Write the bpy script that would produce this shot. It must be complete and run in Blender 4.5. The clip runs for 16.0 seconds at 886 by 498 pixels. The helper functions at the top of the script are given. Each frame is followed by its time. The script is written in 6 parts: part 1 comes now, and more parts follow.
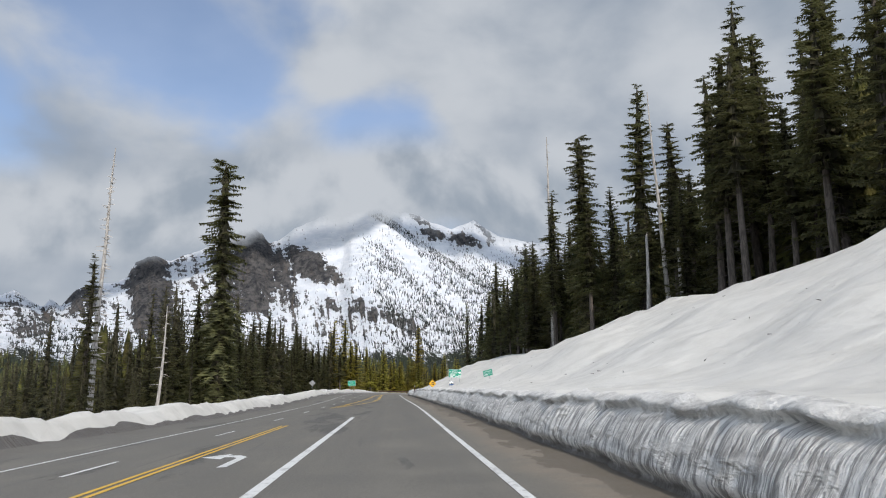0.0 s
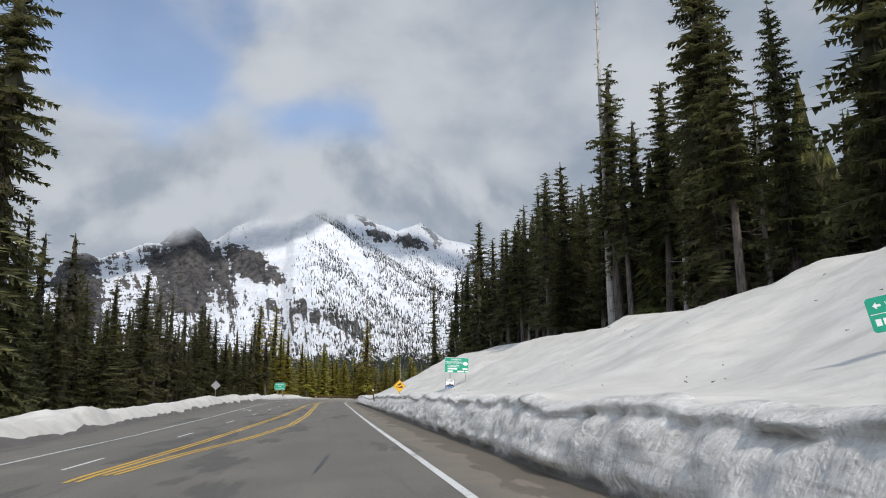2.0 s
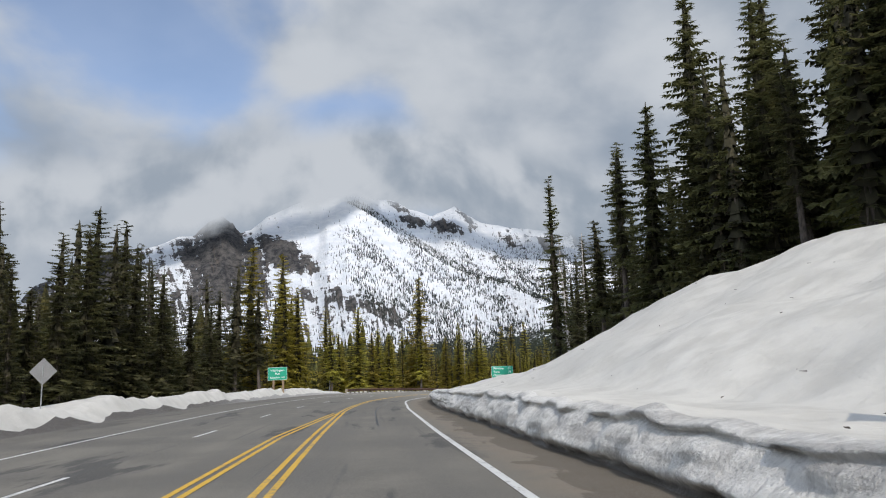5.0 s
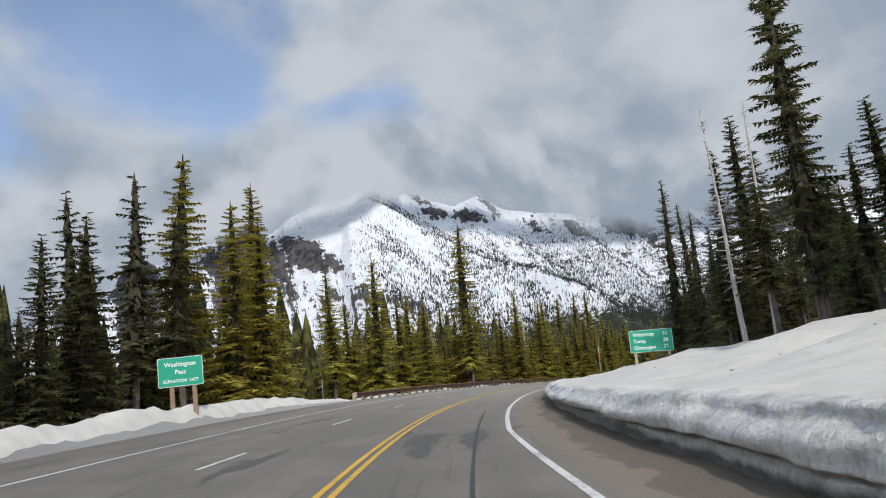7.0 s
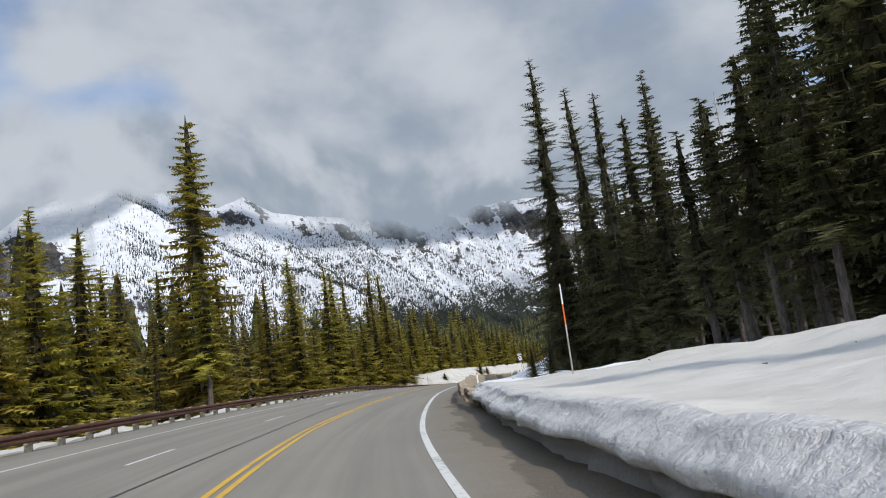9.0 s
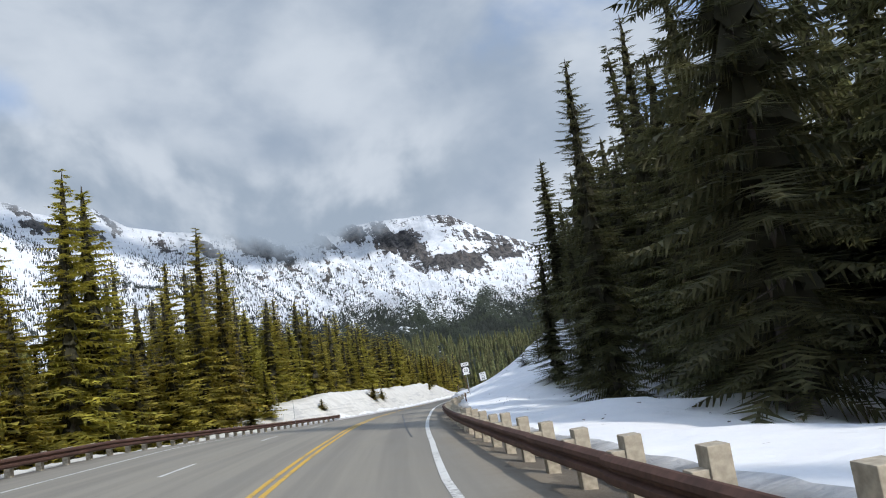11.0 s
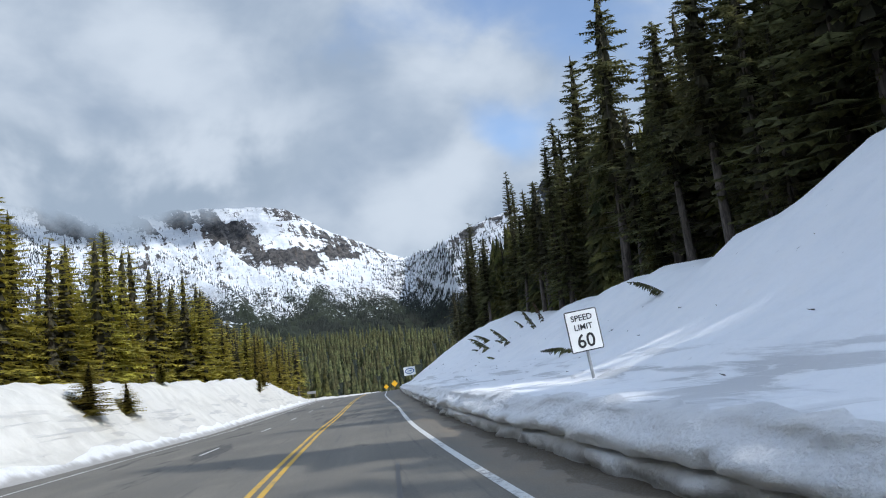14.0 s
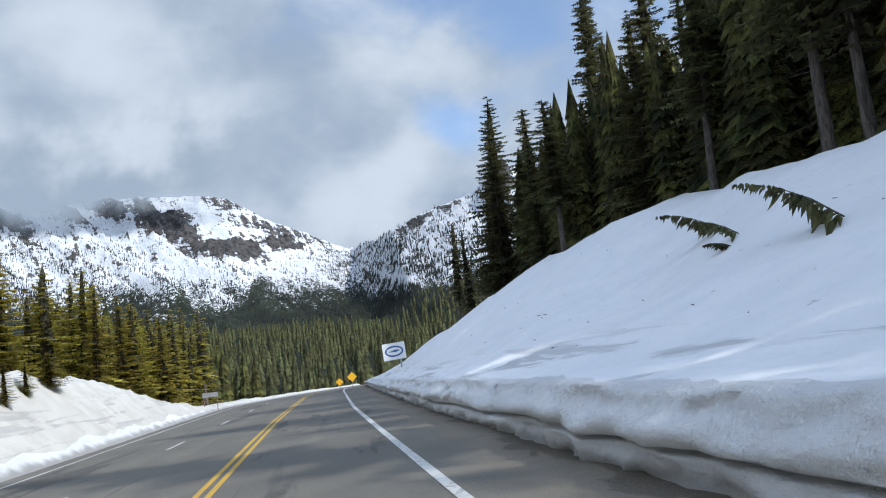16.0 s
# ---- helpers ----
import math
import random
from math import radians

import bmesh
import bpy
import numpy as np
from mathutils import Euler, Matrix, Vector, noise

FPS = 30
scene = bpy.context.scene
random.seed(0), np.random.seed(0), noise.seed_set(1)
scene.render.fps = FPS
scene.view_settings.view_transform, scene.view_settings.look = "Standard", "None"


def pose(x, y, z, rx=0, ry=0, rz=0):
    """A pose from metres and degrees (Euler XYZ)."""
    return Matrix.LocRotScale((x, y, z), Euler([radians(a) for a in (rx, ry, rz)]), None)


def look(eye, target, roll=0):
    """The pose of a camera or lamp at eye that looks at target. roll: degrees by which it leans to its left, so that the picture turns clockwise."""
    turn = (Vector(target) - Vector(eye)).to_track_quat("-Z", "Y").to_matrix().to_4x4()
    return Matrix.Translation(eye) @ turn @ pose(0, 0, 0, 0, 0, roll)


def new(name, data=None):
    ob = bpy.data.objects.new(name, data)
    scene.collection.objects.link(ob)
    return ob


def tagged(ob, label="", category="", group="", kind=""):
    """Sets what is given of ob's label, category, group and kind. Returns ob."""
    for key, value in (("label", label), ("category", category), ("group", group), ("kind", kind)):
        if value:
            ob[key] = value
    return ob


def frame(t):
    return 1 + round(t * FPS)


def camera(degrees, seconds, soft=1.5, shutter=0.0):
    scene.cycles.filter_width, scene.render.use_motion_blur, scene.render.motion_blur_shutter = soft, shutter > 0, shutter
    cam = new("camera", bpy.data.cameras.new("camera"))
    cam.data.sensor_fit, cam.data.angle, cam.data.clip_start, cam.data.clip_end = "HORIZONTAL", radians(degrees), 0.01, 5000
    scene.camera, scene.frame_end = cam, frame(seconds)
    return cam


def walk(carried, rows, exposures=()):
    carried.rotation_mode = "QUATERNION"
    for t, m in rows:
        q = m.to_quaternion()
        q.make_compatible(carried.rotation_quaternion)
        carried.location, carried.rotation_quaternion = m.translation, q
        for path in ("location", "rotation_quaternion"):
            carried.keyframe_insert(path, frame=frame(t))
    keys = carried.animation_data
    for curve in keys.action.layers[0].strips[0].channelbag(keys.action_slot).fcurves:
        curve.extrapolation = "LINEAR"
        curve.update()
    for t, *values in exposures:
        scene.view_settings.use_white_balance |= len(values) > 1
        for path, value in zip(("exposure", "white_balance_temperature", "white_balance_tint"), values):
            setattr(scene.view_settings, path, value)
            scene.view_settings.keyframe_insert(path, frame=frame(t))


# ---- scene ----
cam = camera(62.8, 16.0, 1.1)
PATH = [
    (0.0, (-0.577, 0.313, 1.450), (-0.546, 2.277, 1.828), -0.40),
    (0.5, (-1.225, 12.219, 1.481), (-1.144, 14.179, 1.869), -0.49),
    (1.0, (-1.835, 23.835, 1.509), (-1.715, 25.792, 1.902), -0.54),
    (1.5, (-2.434, 35.136, 1.536), (-2.283, 37.091, 1.929), -0.56),
    (2.0, (-3.066, 46.176, 1.560), (-2.884, 48.129, 1.949), -0.31),
    (2.5, (-3.755, 57.151, 1.584), (-3.544, 59.103, 1.966), -0.03),
    (3.0, (-4.487, 68.291, 1.606), (-4.264, 70.244, 1.980), 0.05),
    (3.5, (-5.219, 79.695, 1.628), (-5.004, 81.649, 1.996), 0.07),
    (4.0, (-5.905, 91.266, 1.649), (-5.710, 93.223, 2.012), -0.29),
    (4.5, (-6.535, 102.844, 1.669), (-6.384, 104.805, 2.029), -1.03),
    (5.0, (-7.147, 114.324, 1.689), (-7.057, 116.290, 2.046), -1.90),
    (5.5, (-7.786, 125.675, 1.701), (-7.788, 127.643, 2.056), -2.60),
    (6.0, (-8.435, 136.906, 1.697), (-8.496, 138.873, 2.051), -3.47),
    (6.5, (-8.991, 148.081, 1.678), (-9.045, 150.050, 2.028), -4.53),
    (7.0, (-9.308, 159.306, 1.642), (-9.285, 161.277, 1.984), -5.61),
    (7.5, (-9.231, 170.703, 1.591), (-9.076, 172.669, 1.919), -6.52),
    (8.0, (-8.633, 182.388, 1.523), (-8.312, 184.338, 1.833), -7.30),
    (8.5, (-7.442, 194.381, 1.438), (-6.950, 196.297, 1.732), -7.91),
    (9.0, (-5.621, 206.481, 1.339), (-4.981, 208.354, 1.623), -8.28),
    (9.5, (-3.091, 218.348, 1.208), (-2.335, 220.177, 1.491), -8.43),
    (10.0, (-0.038, 229.832, 1.033), (0.802, 231.624, 1.318), -8.57),
    (10.5, (3.615, 240.812, 0.815), (4.524, 242.570, 1.105), -8.72),
    (11.0, (7.520, 251.502, 0.551), (8.489, 253.227, 0.843), -8.87),
    (11.5, (11.633, 262.020, 0.234), (12.660, 263.711, 0.522), -8.96),
    (12.0, (16.059, 272.402, -0.138), (17.151, 274.055, 0.138), -8.96),
    (12.5, (20.924, 282.592, -0.564), (22.099, 284.190, -0.306), -8.76),
    (13.0, (25.895, 292.659, -1.035), (27.141, 294.204, -0.786), -8.01),
    (13.5, (31.127, 302.453, -1.539), (32.426, 303.953, -1.291), -6.88),
    (14.0, (36.752, 311.986, -2.061), (38.089, 313.453, -1.812), -5.96),
    (14.5, (42.882, 321.436, -2.592), (44.250, 322.875, -2.348), -5.74),
    (15.0, (49.574, 330.995, -3.143), (50.969, 332.409, -2.906), -5.95),
    (15.5, (56.799, 340.758, -3.715), (58.221, 342.147, -3.491), -6.37),
    (16.0, (64.512, 350.745, -4.310), (65.957, 352.111, -4.097), -6.51),
]
walk(cam, [(t, look(eye, target, roll)) for t, eye, target, roll in PATH],
     exposures=((0.0, 0.05, 6680, 12), (9.0, 0.05, 6540, 12), (10.5, 0.18, 6380, 11), (12.0, 0.30, 6230, 11), (14.5, 0.30, 6110, 10), (16.0, 0.34, 6110, 10)))

# ---- sky, sun and exposure ----
SUN_AZ, SUN_EL = 166.0, 39.0          # clockwise from +y, and above the horizon
sun_data = bpy.data.lights.new("sun", "SUN")
sun_data.energy, sun_data.angle, sun_data.color = 2.5, radians(0.9), (1.0, 0.94, 0.84)
sun = new("sun", sun_data)
sun.matrix_world = look((60, 100, 300), Vector((60, 100, 300)) - Vector((
    math.sin(radians(SUN_AZ)) * math.cos(radians(SUN_EL)), math.cos(radians(SUN_AZ)) * math.cos(radians(SUN_EL)), math.sin(radians(SUN_EL)))))


class Nodes:
    """A short way to write node trees."""

    def __init__(self, tree):
        self.tree = tree
        tree.nodes.clear()

    def add(self, kind, out=0, settings=None, **inputs):
        n = self.tree.nodes.new(kind)
        for k, v in (settings or {}).items():
            setattr(n, k, v)
        for k, v in inputs.items():
            key = int(k[1:]) if k[0] == "i" and k[1:].isdigit() else k.replace("_", " ")
            if isinstance(v, bpy.types.NodeSocket):
                self.tree.links.new(v, n.inputs[key])
            else:
                n.inputs[key].default_value = v
        return n.outputs[out] if len(n.outputs) else None

    def math(self, op, a, b=0.0, clamp=False):
        return self.add("ShaderNodeMath", 0, dict(operation=op, use_clamp=clamp), i0=a, i1=b)

    def noise(self, vec, scale, detail=4.0, rough=0.55, distort=0.0):
        return self.add("ShaderNodeTexNoise", 0, None, Vector=vec, Scale=scale, Detail=detail, Roughness=rough, Distortion=distort)

    def ramp(self, fac, lo, hi, a=0.0, b=1.0, smooth=True):
        return self.add("ShaderNodeMapRange", 0, dict(interpolation_type="SMOOTHSTEP" if smooth else "LINEAR"),
                        i0=fac, i1=lo, i2=hi, i3=a, i4=b)

    def mix(self, fac, a, b):
        n = self.tree.nodes.new("ShaderNodeMix")
        n.data_type = "RGBA"
        for i, v in ((0, fac), (6, a), (7, b)):
            if isinstance(v, bpy.types.NodeSocket):
                self.tree.links.new(v, n.inputs[i])
            else:
                n.inputs[i].default_value = v if i == 0 else (*v, 1.0)
        return n.outputs[2]

    def scaled(self, vec, x, y, z):
        return self.add("ShaderNodeMapping", 0, None, Vector=vec, Scale=(x, y, z))


def cloud_colour(N, way):
    """Broken spring cloud over blue, as a cover and a colour, by direction."""
    sep = N.tree.nodes.new("ShaderNodeSeparateXYZ")
    N.tree.links.new(way, sep.inputs[0])
    flat = N.add("ShaderNodeVectorMath", 0, dict(operation="MULTIPLY"), i0=way, i1=(1.0, 1.0, 1.5))
    big = N.noise(flat, 2.6, 5.0, 0.50, 0.1)
    cover = N.math("ADD", big, N.math("SUBTRACT", N.ramp(sep.outputs[2], 0.14, 0.40, 0.16, 0.0), N.ramp(sep.outputs[2], 0.55, 0.85, 0.0, 0.18)))
    # where the blue shows through
    for az, el, wide, depth in GAPS:
        to = (math.sin(radians(az)) * math.cos(radians(el)), math.cos(radians(az)) * math.cos(radians(el)), math.sin(radians(el)))
        near = N.add("ShaderNodeVectorMath", 1, dict(operation="DISTANCE"), i0=way, i1=to)
        cover = N.math("SUBTRACT", cover, N.ramp(near, 0.0, radians(wide), depth, 0.0))
    wisp = N.noise(flat, 7.0, 6.0, 0.55, 0.2)
    cover = N.math("ADD", cover, N.math("MULTIPLY", N.math("SUBTRACT", wisp, 0.5), 0.30))
    mask = N.ramp(cover, 0.31, 0.57, 0.22, 1.0)
    lit = N.math("ADD", N.math("MULTIPLY", N.noise(flat, 3.6, 4.0, 0.55, 0.15), 0.6), N.math("MULTIPLY", wisp, 0.4))
    # heavy grey bellies and bright tops
    for az, el, wide, depth in BELLIES:
        to = (math.sin(radians(az)) * math.cos(radians(el)), math.cos(radians(az)) * math.cos(radians(el)), math.sin(radians(el)))
        near = N.add("ShaderNodeVectorMath", 1, dict(operation="DISTANCE"), i0=way, i1=to)
        lit = N.math("SUBTRACT", lit, N.ramp(near, 0.0, radians(wide), depth, 0.0))
    col = N.mix(N.ramp(lit, 0.34, 0.70), (0.375, 0.457, 0.565), (0.690, 0.755, 0.825))
    # cloud glows towards the sun
    sunward = (math.sin(radians(SUN_AZ)) * math.cos(radians(SUN_EL)), math.cos(radians(SUN_AZ)) * math.cos(radians(SUN_EL)), math.sin(radians(SUN_EL)))
    facing = N.add("ShaderNodeVectorMath", 1, dict(operation="DOT_PRODUCT"), i0=way, i1=sunward)
    glow = N.ramp(facing, 0.05, 0.95, 1.0, 4.0)
    col = N.add("ShaderNodeVectorMath", 0, dict(operation="SCALE"), i0=col, Scale=glow)
    return mask, col


# azimuth, elevation, width and depth of the openings in the cloud
GAPS = ((-20, 25, 10, 0.19), (-15, 23, 6, 0.12), (-4, 20.0, 7, 0.26), (-8, 20.5, 5, 0.14), (-2, 24, 5, 0.12), (-27, 27, 9, 0.16), (-33, 17, 7, 0.12), (-11, 28, 8, 0.10), (49, 15.5, 5, 0.22), (46, 17, 4, 0.12), (-28, 21.5, 7, -0.16),
        (-8, 24.5, 4, -0.12), (3, 27, 9, -0.20), (-9, 16.5, 8, -0.15), (10, 18, 9, -0.16), (20, 16, 16, -0.10), (36, 20, 20, -0.20), (24, 32, 18, -0.12), (43, 11, 6, -0.12))
# the same for grey bellies and, below nought, for sunlit tops
BELLIES = ((17, 13, 7, 0.14), (19, 16.5, 6, 0.08), (34, 19, 9, 0.10), (6, 13, 5, 0.08), (-1, 18, 4, 0.06), (3, 27, 8, -0.14), (10.5, 17.5, 3.5, -0.14), (-28, 22, 7, -0.10), (22, 21, 8, -0.07), (-8, 24.5, 4, -0.10),
           (45, 13, 5, -0.14), (40, 10, 5, -0.10), (-9, 16.5, 6, -0.10))
world = bpy.data.worlds.new("world")
scene.world = world
world.use_nodes = True
W = Nodes(world.node_tree)
way = W.add("ShaderNodeTexCoord", 0)
sky = W.add("ShaderNodeTexSky", 0, dict(sky_type="NISHITA", sun_disc=False, sun_elevation=radians(SUN_EL), sun_rotation=radians(SUN_AZ), altitude=1600))
mask, cloud = cloud_colour(W, way)
back_sky = W.add("ShaderNodeBackground", 0, None, Color=sky, Strength=0.17)
back_cloud = W.add("ShaderNodeBackground", 0, None, Color=cloud, Strength=0.76)
both = W.add("ShaderNodeMixShader", 0, None, i0=mask, i1=back_sky, i2=back_cloud)
W.add("ShaderNodeOutputWorld", 0, None, Surface=both)


# ---- materials ----
def material(name):
    m = bpy.data.materials.new(name)
    m.use_nodes = True
    N = Nodes(m.node_tree)
    N.place = N.add("ShaderNodeNewGeometry", 0)
    N.object = N.add("ShaderNodeTexCoord", 3)
    N.random = N.add("ShaderNodeObjectInfo", 5)
    N.island = N.add("ShaderNodeNewGeometry", 8)
    N.normal = N.add("ShaderNodeNewGeometry", 1)
    return m, N


def finish(N, colour, rough=0.8, bump=None, strength=0.3, distance=0.05, metal=0.0, specular=0.5, through_light=None):
    args = dict(Base_Color=colour if isinstance(colour, bpy.types.NodeSocket) else (*colour, 1.0), Roughness=rough, Metallic=metal)
    args["Specular IOR Level"] = specular
    if bump is not None:
        args["Normal"] = N.add("ShaderNodeBump", 0, None, Height=bump, Strength=strength, Distance=distance)
    s = N.add("ShaderNodeBsdfPrincipled", 0, None, **args)
    if through_light:
        amount, tint = through_light
        back = N.add("ShaderNodeBsdfTranslucent", 0, None, Color=(*tint, 1.0))
        s = N.add("ShaderNodeMixShader", 0, None, i0=amount, i1=s, i2=back)
    N.add("ShaderNodeOutputMaterial", 0, None, Surface=s)


def plain(name, colour, rough=0.6, metal=0.0, vary=0.25, grain=14.0, relief=0.15):
    m, N = material(name)
    n = N.noise(N.object, grain, 5.0)
    big = N.noise(N.object, grain * 0.13, 3.0)
    k = N.math("ADD", N.math("MULTIPLY", n, 0.5), N.math("MULTIPLY", big, 0.5))
    dark = tuple(c * (1 - vary) for c in colour)
    light = tuple(min(1.0, c * (1 + vary)) for c in colour)
    finish(N, N.mix(N.ramp(k, 0.3, 0.7), dark, light), rough, n, relief, 0.01, metal)
    return m


def make_asphalt():
    m, N = material("asphalt")
    uv = N.add("ShaderNodeUVMap", 0)
    sep = N.tree.nodes.new("ShaderNodeSeparateXYZ")
    N.tree.links.new(uv, sep.inputs[0])
    u = sep.outputs[0]
    grain = N.noise(N.place, 38.0, 3.0, 0.7)
    blotch = N.noise(N.place, 0.35, 5.0, 0.6)
    along = N.noise(N.scaled(uv, 1.3, 0.02, 1.0), 1.0, 4.0, 0.6)
    col = N.mix(N.ramp(blotch, 0.35, 0.68), (0.124, 0.115, 0.097), (0.196, 0.182, 0.153))
    col = N.mix(N.ramp(along, 0.42, 0.66, 0.0, 0.5), col, (0.129, 0.122, 0.108))
    # worn tracks of the wheels, slightly smoother and darker
    tread = None
    for centre in (0.9, -0.9, -3.2, -4.6, -6.3, -7.9):
        band = N.ramp(N.math("ABSOLUTE", N.math("SUBTRACT", u, centre)), 0.18, 0.62, 1.0, 0.0)
        tread = band if tread is None else N.math("MAXIMUM", tread, band)
    col = N.mix(N.math("MULTIPLY", tread, 0.22), col, (0.104, 0.099, 0.089))
    # sealed patches and drag marks stretched along the lane
    seal = N.noise(N.scaled(uv, 0.9, 0.16, 1.0), 0.55, 5.0, 0.62, 0.25)
    stained = N.math("MULTIPLY", N.math("MULTIPLY", N.ramp(sep.outputs[1], 18.0, 30.0), N.ramp(sep.outputs[1], 128.0, 100.0)), N.math("MULTIPLY", N.ramp(u, -6.0, -5.0), N.ramp(u, -0.9, -1.9)))
    seal = N.math("ADD", seal, N.math("MULTIPLY", stained, 0.075))
    col = N.mix(N.ramp(seal, 0.585, 0.63, 0.0, 0.8), col, (0.042, 0.042, 0.043))
    streak = N.noise(N.scaled(uv, 3.4, 0.10, 1.0), 0.8, 5.0, 0.6, 0.4)
    col = N.mix(N.ramp(streak, 0.60, 0.68, 0.0, 0.55), col, (0.07, 0.07, 0.07))
    # paler tan pavement through the bend, from about 172 to 335 along
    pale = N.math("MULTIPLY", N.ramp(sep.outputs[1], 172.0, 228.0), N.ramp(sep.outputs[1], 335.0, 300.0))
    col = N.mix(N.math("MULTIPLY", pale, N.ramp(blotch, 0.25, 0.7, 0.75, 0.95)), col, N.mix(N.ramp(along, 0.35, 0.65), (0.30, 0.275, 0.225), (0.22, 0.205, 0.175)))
    col = N.mix(N.ramp(sep.outputs[1], 130.0, 60.0, 0.0, 0.35), col, (0.088, 0.080, 0.064))
    # grit and sand at the edges
    edge = N.math("ADD", u, N.math("MULTIPLY", N.noise(uv, 0.7, 5.0), 1.2))
    sand = N.math("MULTIPLY", N.ramp(edge, 2.2, 3.3), N.ramp(N.noise(N.place, 2.4, 5.0), 0.25, 0.6, 0.5, 1.0))
    col = N.mix(sand, col, (0.20, 0.165, 0.122))
    damp = N.math("ADD", u, N.math("MULTIPLY", N.noise(N.scaled(uv, 1.0, 0.35, 1.0), 1.0, 5.0, 0.6, 0.4), 2.4))
    col = N.mix(N.ramp(damp, 3.95, 4.05, 0.0, 0.75), col, (0.085, 0.066, 0.045))
    left = N.math("MULTIPLY", N.ramp(edge, -9.2, -10.6), N.ramp(N.noise(N.place, 1.7, 5.0), 0.3, 0.65, 0.3, 0.9))
    col = N.mix(left, col, (0.11, 0.10, 0.085))
    col = N.mix(N.ramp(grain, 0.40, 0.66, 0.0, 0.38), col, (0.28, 0.262, 0.225))
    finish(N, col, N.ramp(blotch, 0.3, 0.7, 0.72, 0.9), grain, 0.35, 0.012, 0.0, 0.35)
    return m


def make_paint(name, colour):
    m, N = material(name)
    n = N.noise(N.place, 9.0, 6.0, 0.7)
    big = N.noise(N.place, 0.6, 4.0)
    worn = N.ramp(N.math("ADD", N.math("MULTIPLY", n, 0.6), N.math("MULTIPLY", big, 0.4)), 0.50, 0.64)
    col = N.mix(N.math("MULTIPLY", worn, 0.75), colour, (0.17, 0.16, 0.15))
    finish(N, col, 0.7, n, 0.2, 0.004)
    return m


def make_snow(name, dirt_amount, low=(0.56, 0.540, 0.492), high=(0.69, 0.668, 0.612)):
    m, N = material(name)
    fine = N.noise(N.place, 6.5, 6.0, 0.62)
    mid = N.noise(N.place, 0.9, 5.0, 0.55)
    big = N.noise(N.place, 0.11, 4.0)
    col = N.mix(N.ramp(mid, 0.3, 0.7), low, high)
    dirt = N.math("MULTIPLY", N.ramp(N.math("ADD", N.math("MULTIPLY", mid, 0.5), N.math("MULTIPLY", big, 0.5)), 0.48, 0.72), dirt_amount)
    col = N.mix(dirt, col, (0.42, 0.40, 0.37))
    speck = N.noise(N.place, 3.0, 2.0, 0.5)
    col = N.mix(N.ramp(speck, 0.74, 0.79, 0.0, 0.5), col, (0.16, 0.13, 0.10))
    grain = N.noise(N.place, 22.0, 4.0, 0.65)
    drift = N.noise(N.scaled(N.place, 1.0, 0.45, 1.0), 0.30, 4.0, 0.55, 0.4)
    bump = N.math("ADD", N.math("ADD", N.math("MULTIPLY", fine, 0.25), N.math("ADD", mid, N.math("MULTIPLY", drift, 2.2))), N.math("MULTIPLY", grain, 0.07))
    col = N.mix(N.ramp(N.math("ADD", N.math("MULTIPLY", fine, 0.6), N.math("MULTIPLY", grain, 0.4)), 0.50, 0.68, 0.0, min(0.14, dirt_amount)), col, (0.46, 0.455, 0.445))
    # grey ploughed layers along the foot of the slope
    uv = N.add("ShaderNodeUVMap", 0)
    sep = N.tree.nodes.new("ShaderNodeSeparateXYZ")
    N.tree.links.new(uv, sep.inputs[0])
    strata = N.noise(N.scaled(uv, 4.5, 0.16, 1.0), 1.0, 6.0, 0.62, 0.5)
    strata = N.math("MULTIPLY", N.ramp(strata, 0.53, 0.60, 0.0, 0.55), N.math("MULTIPLY", N.ramp(sep.outputs[0], 1.7, 1.0), N.ramp(sep.outputs[0], 0.25, 0.45)))
    strata = N.math("MULTIPLY", strata, N.math("MAXIMUM", N.ramp(sep.outputs[1], 318.0, 330.0), N.ramp(sep.outputs[1], 120.0, 90.0, 0.0, 0.4)))
    col = N.mix(strata, col, (0.37, 0.365, 0.36))
    finish(N, col, 0.65, N.math("SUBTRACT", bump, N.math("MULTIPLY", strata, 0.5)), 0.5, 0.20, 0.0, 0.25)
    return m


